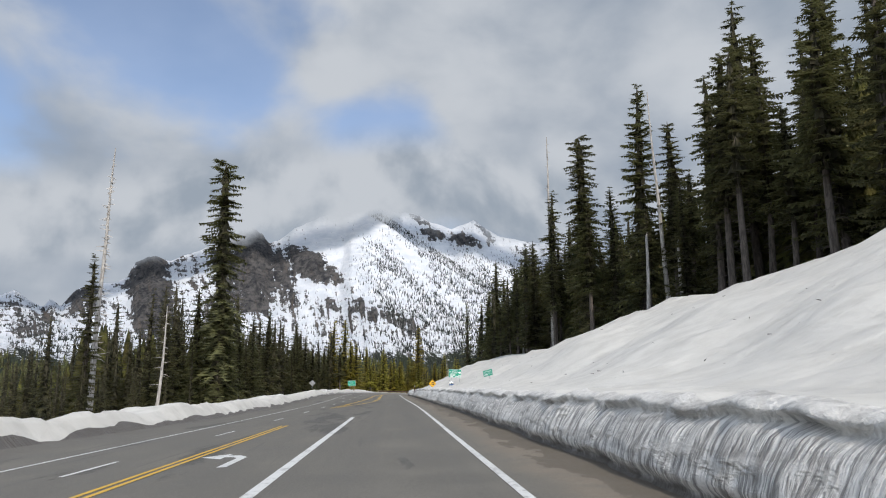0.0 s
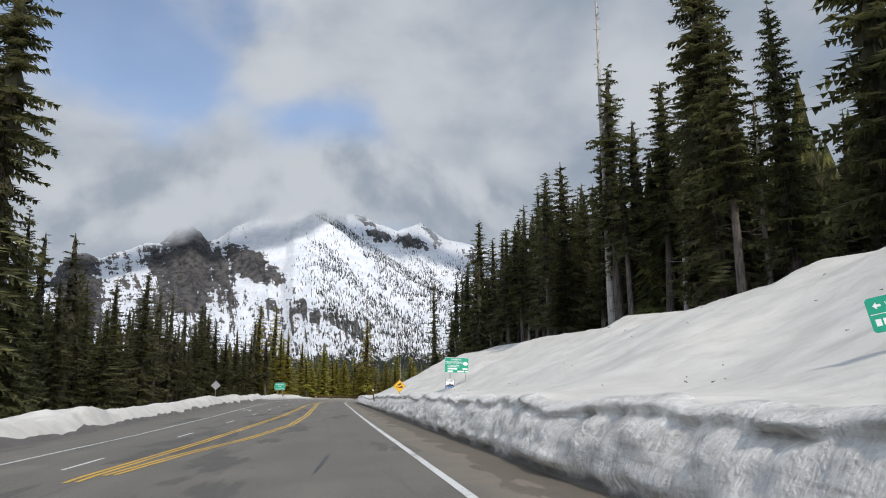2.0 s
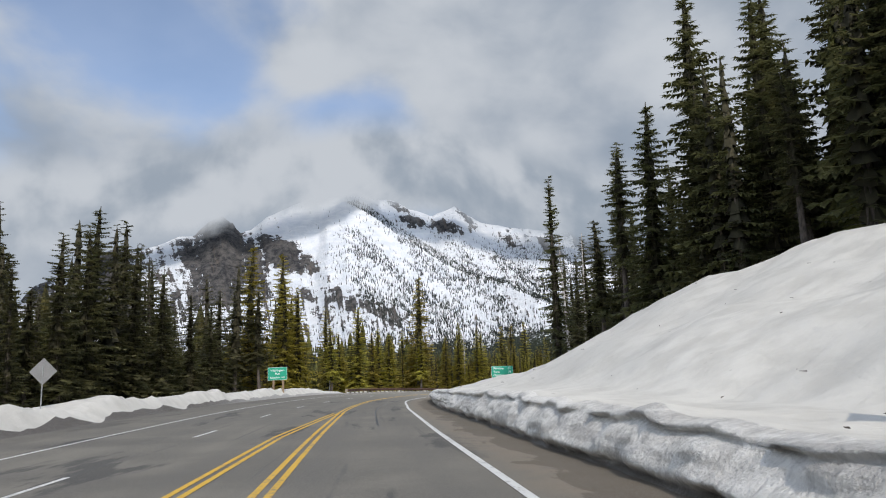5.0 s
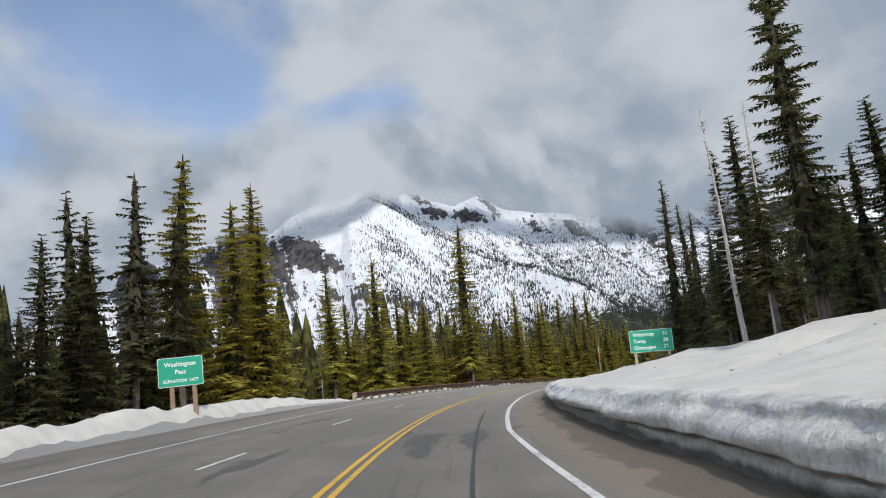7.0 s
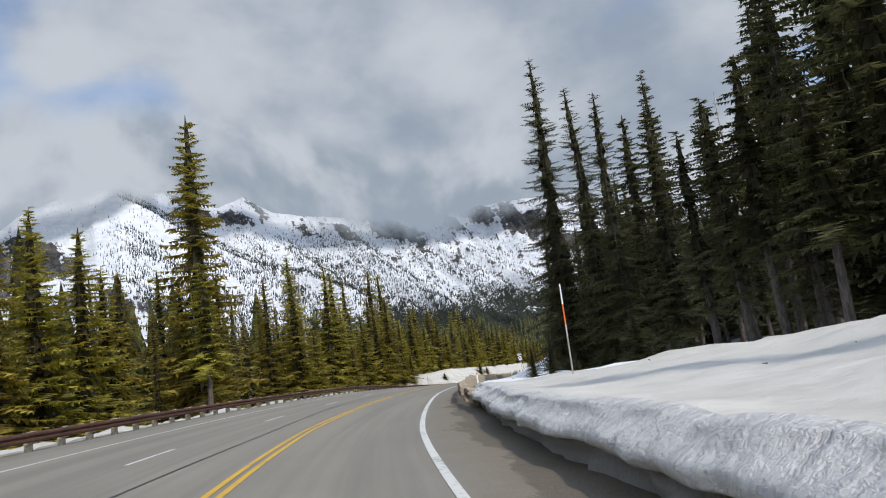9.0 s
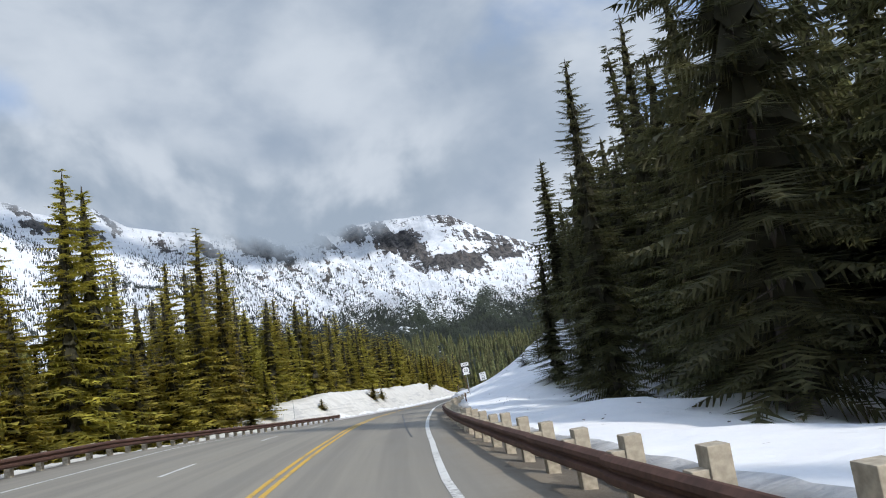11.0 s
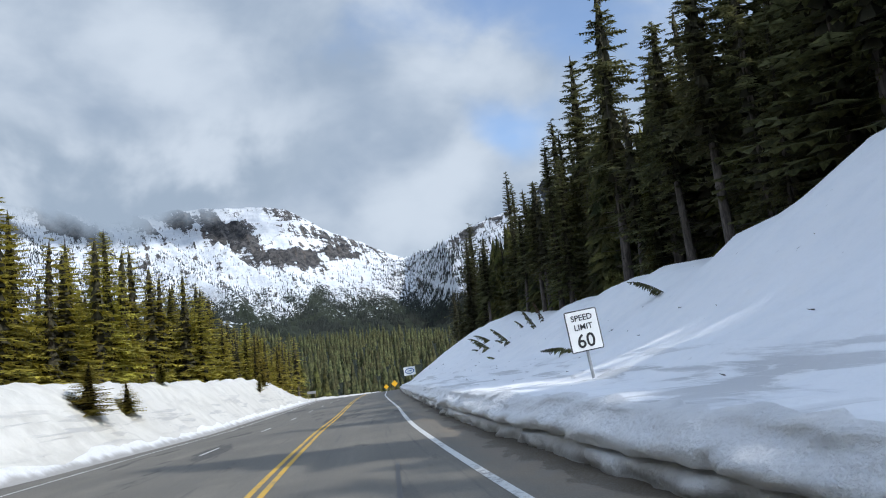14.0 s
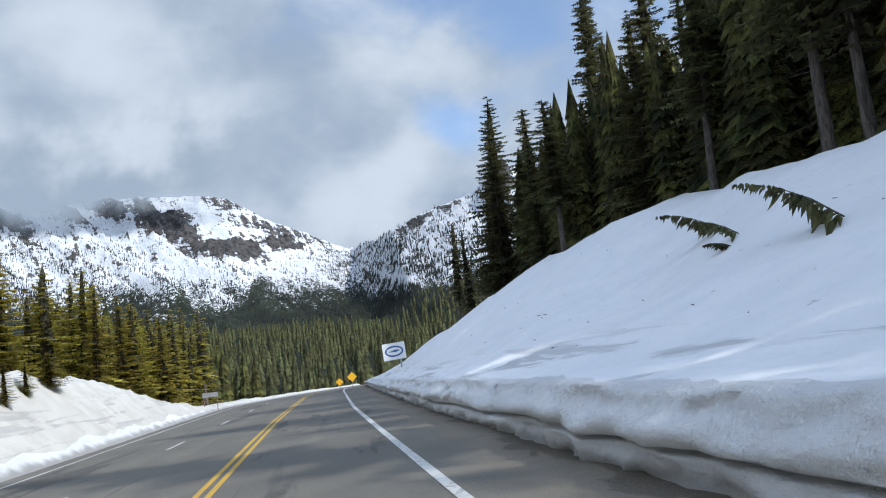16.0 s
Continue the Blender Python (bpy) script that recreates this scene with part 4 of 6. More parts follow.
def build_mountains():
    az = np.r_[np.arange(-180, -42, 3.0), np.arange(-42, 62, 0.15), np.arange(62, 180.1, 3.0)]
    r = np.r_[np.linspace(2, 1000, 40), np.linspace(1012, 3100, 135), np.linspace(3200, 4500, 8)]
    A, D = np.meshgrid(az, r, indexing="ij")
    h, k, rock = mountain_height(A, D)
    x, y = CENTRE[0] + np.sin(np.radians(A)) * D, CENTRE[1] + np.cos(np.radians(A)) * D
    for i, j in np.argwhere(D < 400):
        s, u = along_of(x[i, j], y[i, j])
        if -130 < u < 100 and S_MIN < s < 540:
            h[i, j] = min(h[i, j], float(road_z(s, u)) - 14 - 0.2 * abs(u))
    el = np.degrees(np.arctan2(h, D))
    woods = np.clip(1.05 - (el - 1.5) / np.interp(A, (-26, -10, 0, 8, 16, 34, 40), (3.0, 2.2, 3.2, 4.2, 5.0, 4.5, 2.6)), 0, 1)
    uvs = np.stack((A + h / 260.0, h / 60.0), -1).reshape(-1, 2)
    me = mesh_of("mountains", np.stack((x, y, h), -1).reshape(-1, 3), grid_faces(len(az), len(r))[:, ::-1], [MOUNTAIN], True, uvs)
    for key, vals in (("rockiness", rock), ("timber", woods)):
        me.attributes.new(key, "FLOAT", "POINT").data.foreach_set("value", vals.ravel().astype(np.float32))
    tagged(new("ground_mountains", me), "snow-covered rocky mountain range above dark forested lower slopes", "mountain", kind="structure")


def build_clouds():
    az = np.linspace(-44, 62, 160)
    el = np.linspace(-2.5, 9.0, 16)
    hem = ((-44, 9), (-26, 10.4), (-24.4, 10.7), (-20.5, 11.7), (-17.5, 12.0), (-15, 13.3), (-12.5, 13.0), (-10.2, 13.9), (-5.6, 14.7), (-1.2, 14.7), (3.5, 14.2), (8.3, 12.2), (10.4, 11.4), (12.4, 10.8), (16.8, 9.8), (20.4, 10.1), (23.4, 10.9),
           (27.6, 11.6), (30, 12.6), (40, 15), (62, 18))
    verts, uvs = [], []
    for a in az:
        low = float(table_of(hem, a)) - 0.75
        top_r = float(table_of(REACH, a)) * 0.86
        for e in el:
            verts.append((CENTRE[0] + math.sin(radians(a)) * top_r, CENTRE[1] + math.cos(radians(a)) * top_r, math.tan(radians(low + e)) * top_r))
            uvs.append((a, e))
    me = mesh_of("cloud", verts, grid_faces(len(az), len(el)), [CLOUD], True, uvs)
    tagged(new("backdrop_cloud", me), "pale grey cloud hanging on the mountain tops", "cloud", kind="structure")


build_road()
build_paint()
build_right_snow()
build_left_snow()
build_mountains()
build_clouds()


# ---- trees ----
def bough(rng, root, az, length, lift, sag, out, seg=6):
    """Needle sprays along one bough, as triangles."""
    verts, faces = out
    d = np.array((math.cos(az), math.sin(az), 0.0))
    side = np.array((-d[1], d[0], 0.0))
    up = np.array((0.0, 0.0, 1.0))
    n = 4 if length < 0.8 else seg
    f = np.linspace(0.10, 1.0, n + 1)
    pts = [root + d * length * k + up * length * (lift * k - sag * k ** 1.6 + 0.16 * k ** 3.2) + side * length * rng.uniform(-0.04, 0.04) for k in f]
    for i in range(n):
        p, q = pts[i], pts[i + 1]
        w = length * 0.31 * (1.08 - 0.72 * f[i]) + 0.13 if seg <= 10 else length * 0.34 * (1.12 - f[i]) + 0.08
        for sg in (1, -1):
            tip = p + side * sg * w * rng.uniform(0.7, 1.2) + d * w * rng.uniform(0.35, 0.8) - up * w * rng.uniform(0.05, 0.45)
            b = len(verts)
            verts.extend((p, q + up * 0.02 if seg <= 10 else p + (q - p) * 0.75, tip))
            faces.append((b, b + 1, b + 2))
        b = len(verts)
        verts.extend((p, q if seg <= 10 else p + (q - p) * 0.8, (p + q) / 2 - up * w * rng.uniform(0.35, 0.75) + d * 0.2 * w))
        faces.append((b, b + 1, b + 2))
    b = len(verts)
    e = pts[-1]
    verts.extend((pts[-2] + side * 0.07, pts[-2] - side * 0.07, e + d * 0.22 - up * 0.04))
    faces.append((b, b + 1, b + 2))


def tube(points, radii, n, out):
    """A tapered round stem through the points."""
    verts, faces = out
    base = len(verts)
    for p, r in zip(points, radii):
        for k in range(n):
            a = 2 * math.pi * k / n
            verts.append(np.array(p) + np.array((math.cos(a) * r, math.sin(a) * r, 0.0)))
    for i in range(len(points) - 1):
        for k in range(n):
            a, b = base + i * n + k, base + i * n + (k + 1) % n
            faces.append((a, b, b + n, a + n))


def twig(rng, root, az, length, lift, r, out):
    verts, faces = out
    d = np.array((math.cos(az), math.sin(az), 0.0))
    up = np.array((0, 0, 1.0))
    side = np.array((-d[1], d[0], 0.0))
    mid = root + d * length * 0.55 + up * lift * length * 0.4
    end = root + d * length + up * lift * length + side * length * rng.uniform(-0.2, 0.2)
    b = len(verts)
    verts.extend((root + up * r, root - up * r * 0.7 + side * r, root - up * r * 0.7 - side * r, mid + up * r * 0.6, mid - up * r * 0.5 + side * r * 0.6, mid - up * r * 0.5 - side * r * 0.6, end))
    for a, c in ((0, 1), (1, 2), (2, 0)):
        faces.append((b + a, b + c, b + 3 + c, b + 3 + a))
        faces.append((b + 3 + a, b + 3 + c, b + 6))


def conifer_meshes(seed, radius, bare, gap, ragged, droop, spire, height=20.0, seg=6):
    """Trunk and crown of a subalpine conifer 20 m tall."""
    rng = random.Random(seed)
    trunk, crown = ([], []), ([], [])
    bend = rng.uniform(-0.25, 0.25), rng.uniform(-0.25, 0.25)

    def axis(z):
        k = z / height
        return np.array((bend[0] * math.sin(k * 2.6), bend[1] * math.sin(k * 3.1), z))
    hs = np.linspace(-0.8, height, 15)
    r0 = 0.27
    tube([axis(h) for h in hs], [r0 * max(0.04, 1 - max(h, 0) / height) ** 0.85 * (1.25 if h < 0.3 else 1) for h in hs], 9, trunk)
    z, a = bare * height, 0.0
    z0 = z
    clump = rng.uniform(0, 6)
    while z < height * 0.992:
        k = (z - z0) / (height - z0)
        body = (1 - k) ** spire * min(1.0, 0.55 + k * 4)
        thin = 1.0 - ragged * (0.5 + 0.5 * math.sin(z * 1.1 + clump)) * (1 - k * 0.5)
        n = 6 if k < 0.8 else 4
        for i in range(n):
            a += 2.399
            if rng.random() < 0.06 + ragged * 0.35:
                continue
            length = radius * body * thin * rng.choice((rng.uniform(0.35, 0.8), rng.uniform(0.75, 1.3), rng.uniform(0.75, 1.3))) + 0.22
            bough(rng, axis(min(height, z + rng.uniform(-0.4, 0.4))), a + rng.uniform(-0.6, 0.6), length, 0.28 - 0.5 * (1 - k) * droop + rng.uniform(-0.16, 0.16), 0.22 * droop + 0.08, crown, seg)
        z += gap * (0.8 + 0.4 * rng.random()) * (1.0 if k < 0.75 else 0.75)
    # dark made-up core of the crown, added to block light and deepen its shade
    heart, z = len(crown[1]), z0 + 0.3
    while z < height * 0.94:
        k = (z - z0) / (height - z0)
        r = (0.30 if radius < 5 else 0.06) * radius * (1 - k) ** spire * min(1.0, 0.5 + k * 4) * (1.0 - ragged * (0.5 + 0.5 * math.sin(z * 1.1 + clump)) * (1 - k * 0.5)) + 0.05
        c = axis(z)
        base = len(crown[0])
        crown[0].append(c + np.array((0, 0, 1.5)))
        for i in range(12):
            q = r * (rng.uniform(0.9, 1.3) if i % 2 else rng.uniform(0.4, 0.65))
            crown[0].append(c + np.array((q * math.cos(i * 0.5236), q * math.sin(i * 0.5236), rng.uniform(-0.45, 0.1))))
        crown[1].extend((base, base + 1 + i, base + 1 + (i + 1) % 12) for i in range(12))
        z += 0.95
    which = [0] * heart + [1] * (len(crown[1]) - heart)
    for _ in range(int(4 + bare * 60)):
        h = rng.uniform(0.06, max(0.12, bare * 1.15)) * height
        twig(rng, axis(h), rng.uniform(0, 6.3), rng.uniform(0.4, 1.7), rng.uniform(-0.5, 0.1), 0.025, trunk)
    return mesh_of("trunk", *trunk, [BARK], True), mesh_of("crown", *crown, [NEEDLES, CROWN_CORE], which=which)


def snag_meshes(seed, height, sticks, broken):
    rng = random.Random(seed)
    trunk, dead = ([], []), ([], [])
    hs = np.linspace(-0.8, height, 14)
    bend = rng.uniform(-0.3, 0.3)
    axis = [np.array((bend * math.sin(h / height * 2), 0.12 * math.sin(h * 0.4), h)) for h in hs]
    end = 0.55 if broken else 0.16
    rad = [0.21 * max(1.0, height / 18.0) * (1 - (1 - end) * max(h, 0) / height) for h in hs]
    tube(axis, rad, 9, trunk)
    if broken:
        b = len(trunk[0])
        top = axis[-1]
        trunk[0].extend((top + np.array((0.1, 0, 0.45)), top + np.array((-0.08, 0.05, 0.2))))
        ring = b - 9
        for k in range(9):
            trunk[1].append((ring + k, ring + (k + 1) % 9, b if k < 5 else b + 1))
    for _ in range(sticks):
        h = rng.uniform(0.25, 0.97) * height
        p = np.array((np.interp(h, hs, [a[0] for a in axis]), np.interp(h, hs, [a[1] for a in axis]), h))
        twig(rng, p, rng.uniform(0, 6.3), rng.uniform(0.5, 2.0) * (1.2 - h / height), rng.uniform(-0.5, 0.2), 0.03 + height * 0.0010, dead)
    return mesh_of("trunk", *trunk, [GREY_WOOD], True), mesh_of("branchwork", *dead, [GREY_WOOD]) if sticks else None


FIRS = []
for seed, (radius, bare, gap, ragged, droop, spire) in enumerate((
        (2.9, 0.06, 0.38, 0.15, 1.0, 0.85), (2.3, 0.10, 0.36, 0.25, 1.0, 0.78), (2.5, 0.34, 0.38, 0.35, 1.2, 0.68), (2.2, 0.24, 0.42, 0.55, 1.3, 0.55),
        (1.7, 0.08, 0.36, 0.25, 0.9, 0.90), (1.9, 0.42, 0.42, 0.50, 1.1, 0.60), (3.3, 0.03, 0.40, 0.10, 0.9, 0.95), (2.0, 0.04, 0.34, 0.32, 1.5, 0.24), (3.1, 0.02, 0.34, 0.25, 1.0, 0.90), (6.5, 0.03, 1.0, 0.35, 0.6, 0.85))):
    FIRS.append(conifer_meshes(40 + seed, radius, bare, gap, ragged, droop, spire, seg=16 if seed == 8 else 10 if seed == 9 else 6))
# the same crowns in the sunlit needle colour, for the left side
SUNLIT_CROWNS = {}
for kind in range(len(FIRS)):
    SUNLIT_CROWNS[kind] = FIRS[kind][1].copy()
    SUNLIT_CROWNS[kind].name = "crown"
    SUNLIT_CROWNS[kind].materials[0] = SUNLIT_NEEDLES
FIR_WORDS = ("full dark green fir with drooping boughs in snow", "slim dark green fir standing in old snow", "tall fir with a bare grey lower trunk",
             "ragged old fir with gaps between its boughs", "narrow spire-shaped young fir", "tall thin fir with dead lower twigs", "broad bushy fir reaching to the snow",
             "tall columnar fir with short ragged boughs", "feathery dark fir with boughs reaching down to the snow", "open young fir with bare gaps")


def tree_pose(x, y, z, scale, wide, rng, lean=1.5):
    m = pose(x, y, z, rng.uniform(-lean, lean), rng.uniform(-lean, lean), rng.uniform(0, 360))
    return m @ Matrix.Diagonal((scale * wide, scale * wide, scale, 1))


def plant_fir(kind, x, y, top, rng, wide=1.0, group="roadside forest"):
    s, u = along_of(x, y)
    if 262 < s < 318 and 0 < u < 17 and kind < 8:
        kind = 8
    z = ground_at(x, y) - 0.1
    if kind == 8 and top - z > 16:
        wide *= 0.88
    scale = max(1.0, top - z) / 20.0
    m = tree_pose(x, y, z, scale, wide * min(1.5, max(0.7, scale ** -0.3)), rng)
    root = thing("fir_tree", m, FIR_WORDS[kind] if group == "roadside forest" else "young green fir half buried in snow", "tree", group)
    part("trunk", FIRS[kind][0], None, root)
    part("crown", SUNLIT_CROWNS[kind] if u < 0 and s > 205 else FIRS[kind][1], None, root)
    return root


# trees that stand out, plus two shade casters: kind, x, y, height of top
BANK_TREES = ((1, 22.9, 79.2, 36.2), (2, 26.2, 77.2, 30.6), (0, 27.0, 74.0, 24.0), (7, 19.2, 90.5, 33.6), (3, 17.5, 105.8, 30.5), (2, 20.7, 97.0, 26.6), (0, 18.4, 139.0, 26.2),
              (1, 18.9, 134.0, 28.0), (2, 21.4, 104.0, 25.4), (0, 16.0, 118.0, 25.5), (1, 18.5, 153.3, 28.5), (0, 14.9, 165.0, 30.3), (2, 17.7, 160.7, 28.0), (0, 13.0, 172.0, 24.4),
              (4, 13.1, 182.8, 23.7), (4, 8.8, 193.7, 24.2), (4, 15.0, 187.7, 23.2), (1, 16.6, 178.0, 20.6), (3, 27.5, 61.0, 36.0), (2, 30.0, 63.0, 34.0), (1, 33.0, 60.0, 33.0),
              (0, 37.0, 61.0, 32.0))
BEND_TREES = ((2, 23.3, 239.8, 13.5), (3, 20.7, 237.2, 13.0), (5, 26.1, 239.4, 16.5), (2, 20.5, 234.5, 14.0), (5, 24.6, 236.4, 18.0), (3, 22.0, 241.5, 12.5),
              (1, 20.0, 226.7, 23.5), (4, 19.4, 231.0, 21.5), (2, 31.0, 236.0, 30.0), (0, 24.0, 232.0, 22.0), (0, 24.5, 264.2, 27.0), (0, 25.5, 259.2, 22.0), (1, 25.1, 255.1, 20.0),
              # second and third added out of view to shade snow by the rail
              (1, 30.5, 278.2, 14.0), (6, 27.5, 268.4, 12.5), (6, 29.9, 271.7, 11.5), (4, 41.5, 269.2, 28.0), (1, 25.0, 248.5, 16.5), (0, 33.5, 263.2, 21.0), (1, 57.5, 282.2, 26.0), (0, 50.6, 306.7, 18.0), (6, 15.2, 306.5, 8.5),
              (1, 4.5, 292.5, 15.5))
CREST_TREES = ((3, 78.5, 339.7, 22.0), (3, 59.1, 310.2, 20.0), (2, 70.5, 310.2, 22.0), (1, 96.5, 358.6, 19.8), (0, 87.0, 348.2, 21.0), (4, 108.9, 376.3, 17.8), (2, 95.2, 351.7, 23.4),
               (4, 106.5, 375.2, 19.0), (1, 113.3, 389.2, 15.0), (0, 22.8, 356.2, 19.5), (6, 30.5, 357.2, 20.5), (0, 59.5, 399.2, 13.5), (1, 66.5, 412.2, 15.0), (0, 74.5, 427.2, 13.0),
               (4, 117.5, 491.2, 11.0), (1, 55.5, 453.2, 20.0), (6, 18.2, 310.8, 9.9), (0, 20.2, 314.0, 11.0), (0, 24.0, 320.5, 8.0), (1, 21.5, 329.2, 17.9))
LEFT_TREES = ((7, -28.3, 95.5, 32.4), (0, -28.8, 234.7, 23.9), (1, -9.4, 281.7, 13.3), (1, -37.9, 167.3, 15.8), (2, -44.7, 183.5, 15.0), (0, -52.0, 169.0, 22.0), (0, -33.2, 174.2, 16.9),
              (3, -34.6, 184.4, 18.1), (1, -31.4, 165.8, 12.9), (0, -30.0, 217.5, 22.0), (4, -30.4, 157.6, 9.4), (1, -37.1, 198.9, 16.6), (1, -22.2, 245.3, 15.3), (0, -31.6, 139.1, 16.7),
              (0, -24.6, 218.4, 14.4), (1, -19.2, 235.1, 10.1), (0, -5.9, 268.0, 24.2), (0, -13.6, 248.9, 9.9), (6, -11.0, 253.2, 9.4), (0, -36.1, 128.2, 14.3), (1, -39.3, 164.0, 17.3),
              (0, -32.3, 98.1, 15.0), (4, -34.9, 73.2, 15.1), (4, -41.0, 109.7, 15.8))
rng = random.Random(7)
STAND = []
for kind, x, y, top in BANK_TREES + BEND_TREES + CREST_TREES + LEFT_TREES:
    plant_fir(kind, x, y, top, rng, 1.15 if kind == 7 else 1.25)
    STAND.append((x, y))

EDGE_R = ((-100, 60, 80, 100, 130, 170, 190, 215, 240, 265, 298, 306, 312, 330, 360, 400, 450, 760), (26, 25, 25, 22, 23, 21, 19, 20, 16, 15.5, 15, 15.5, 16.5, 17, 16.5, 16, 10, 10))
EDGE_L = ((-100, 30, 100, 200, 214, 300, 320, 350, 400, 760), (-30, -26, -21, -21, -17, -15.5, -17, -19.5, -19, -15))


def free(x, y, gap):
    return all((x - a) ** 2 + (y - b) ** 2 > gap * gap for a, b in STAND)


def fill(n, s_range, u_of, kinds, tall, gap):
    done = tries = 0
    while done < n and tries < n * 12:
        tries += 1
        s = rng.uniform(*s_range)
        u = u_of(s)
        x, y, z = world_of(s, u, 0.0)
        if not free(x, y, gap):
            continue
        h = rng.uniform(*tall) * (float(np.interp(s, (182, 196, 276, 286), (1.0, 0.6, 0.6, 1.0))) if u > 0 else 1.0)
        plant_fir(rng.choice(kinds), float(x), float(y), ground_at(float(x), float(y)) + h, rng, 1.2)
        STAND.append((float(x), float(y)))
        done += 1


fill(84, (20, 300), lambda s: lerp(EDGE_R, s) + abs(rng.gauss(0, 4.0)), (0, 1, 1, 2, 2, 3, 4, 5), (11, 21), 2.6)
fill(42, (300, 430), lambda s: lerp(EDGE_R, s) + abs(rng.gauss(0, 4.0)), (0, 0, 1, 2, 2, 4, 6), (9, 15.5), 2.4)
fill(26, (296, 350), lambda s: lerp(EDGE_L, s) - abs(rng.gauss(0, 3.5)), (0, 0, 1, 6, 6, 4), (7, 12), 2.4)
fill(56, (90, 300), lambda s: lerp(EDGE_L, s) - abs(rng.gauss(0, 5.0)), (0, 0, 1, 1, 4, 4, 6, 2), (9, 17), 2.4)
fill(36, (330, 450), lambda s: lerp(EDGE_L, s) + 1.5 - abs(rng.gauss(0, 4.0)), (0, 0, 6, 6, 1), (9, 14), 2.2)


def build_snag(seed, x, y, height, sticks, broken, label, lean=(0.0, 0.0)):
    root = thing("dead_tree", pose(x, y, ground_at(x, y), lean[0], lean[1], 0), label, "dead tree", "standing dead trees")
    trunk, dead = snag_meshes(seed, height, sticks, broken)
    part("trunk", trunk, None, root)
    if dead:
        tagged(part("branchwork", dead, None, root), kind="stuff")


build_snag(1, -35.5, 76.3, 30.5, 170, False, "tall bare grey dead tree with short twigs", (0, 1.5))
build_snag(2, 20.4, 70.3, 8.4, 0, True, "broken pale trunk stub standing in the snow")
build_snag(3, 23.0, 71.5, 24.0, 6, False, "slender pale leaning dead trunk", (0, -2.0))
build_snag(4, 23.5, 69.0, 7.0, 0, True, "short broken grey trunk in the snow")
build_snag(5, -45.0, 260.0, 30.0, 60, False, "thin bare dead tree above the forest")
build_snag(6, 41.5, 260.2, 23.0, 30, False, "dark dead spire among the firs")
build_snag(8, 15.8, 220.2, 21.5, 70, False, "tall bare dead tree beside the forest edge", (0, -1.5))
build_snag(9, 17.8, 218.8, 21.0, 70, False, "tall bare dead tree with stubby branches", (1, 1.0))
build_snag(7, 17.4, 107.5, 33.0, 40, False, "dead bare tree top with a few stubs")
for k in range(16):
    s = rng.uniform(60, 420)
    u = float(lerp(EDGE_L, s)) - rng.uniform(0, 6) if k % 2 else float(lerp(EDGE_R, s)) + rng.uniform(1, 6)
    x, y, _ = world_of(s, u, 0.0)
    build_snag(20 + k, float(x), float(y), rng.uniform(8, 17), 25, False, "thin grey dead trunk among green firs", (rng.uniform(-2, 2), rng.uniform(-2, 2)))


# young firs half buried in the snow
for x, y, h, kind in ((43.3, 301.9, 3.0, 9), (42.9, 300.3, 2.4, 9), (43.3, 304.2, 1.9, 9), (44.6, 298.6, 2.2, 9), (36.2, 290.0, 8.5, 8), (39.3, 289.2, 10.0, 8), (35.4, 286.0, 9.0, 8), (15.5, 236.0, 2.4, 9),
                      (17.5, 238.5, 1.5, 9), (13.8, 235.0, 1.0, 9), (14.0, 213.0, 2.6, 9), (20.0, 220.0, 2.8, 9), (19.0, 257.0, 3.0, 1)):
    plant_fir(kind, x, y, ground_at(x, y) + h, rng, 1.0 if kind == 9 else 1.35, "young firs in the snow")
for s, u, h, kind in ((354.8, -11.9, 2.3, 6), (359.8, -12.0, 1.5, 6), (398, -11.8, 1.6, 4), (401, -12.2, 1.4, 4), (404, -12.4, 1.5, 6), (336, -13.2, 1.2, 6), (322, -14.5, 4.5, 6), (316, -14.0, 3.0, 6), (370.9, -13.4, 1.2, 6)):
    x, y, _ = world_of(s, u, 0.0)
    plant_fir(kind, float(x), float(y), ground_at(float(x), float(y)) + h, rng, 2.5 if h < 3 else 1.6, "young firs in the snow")


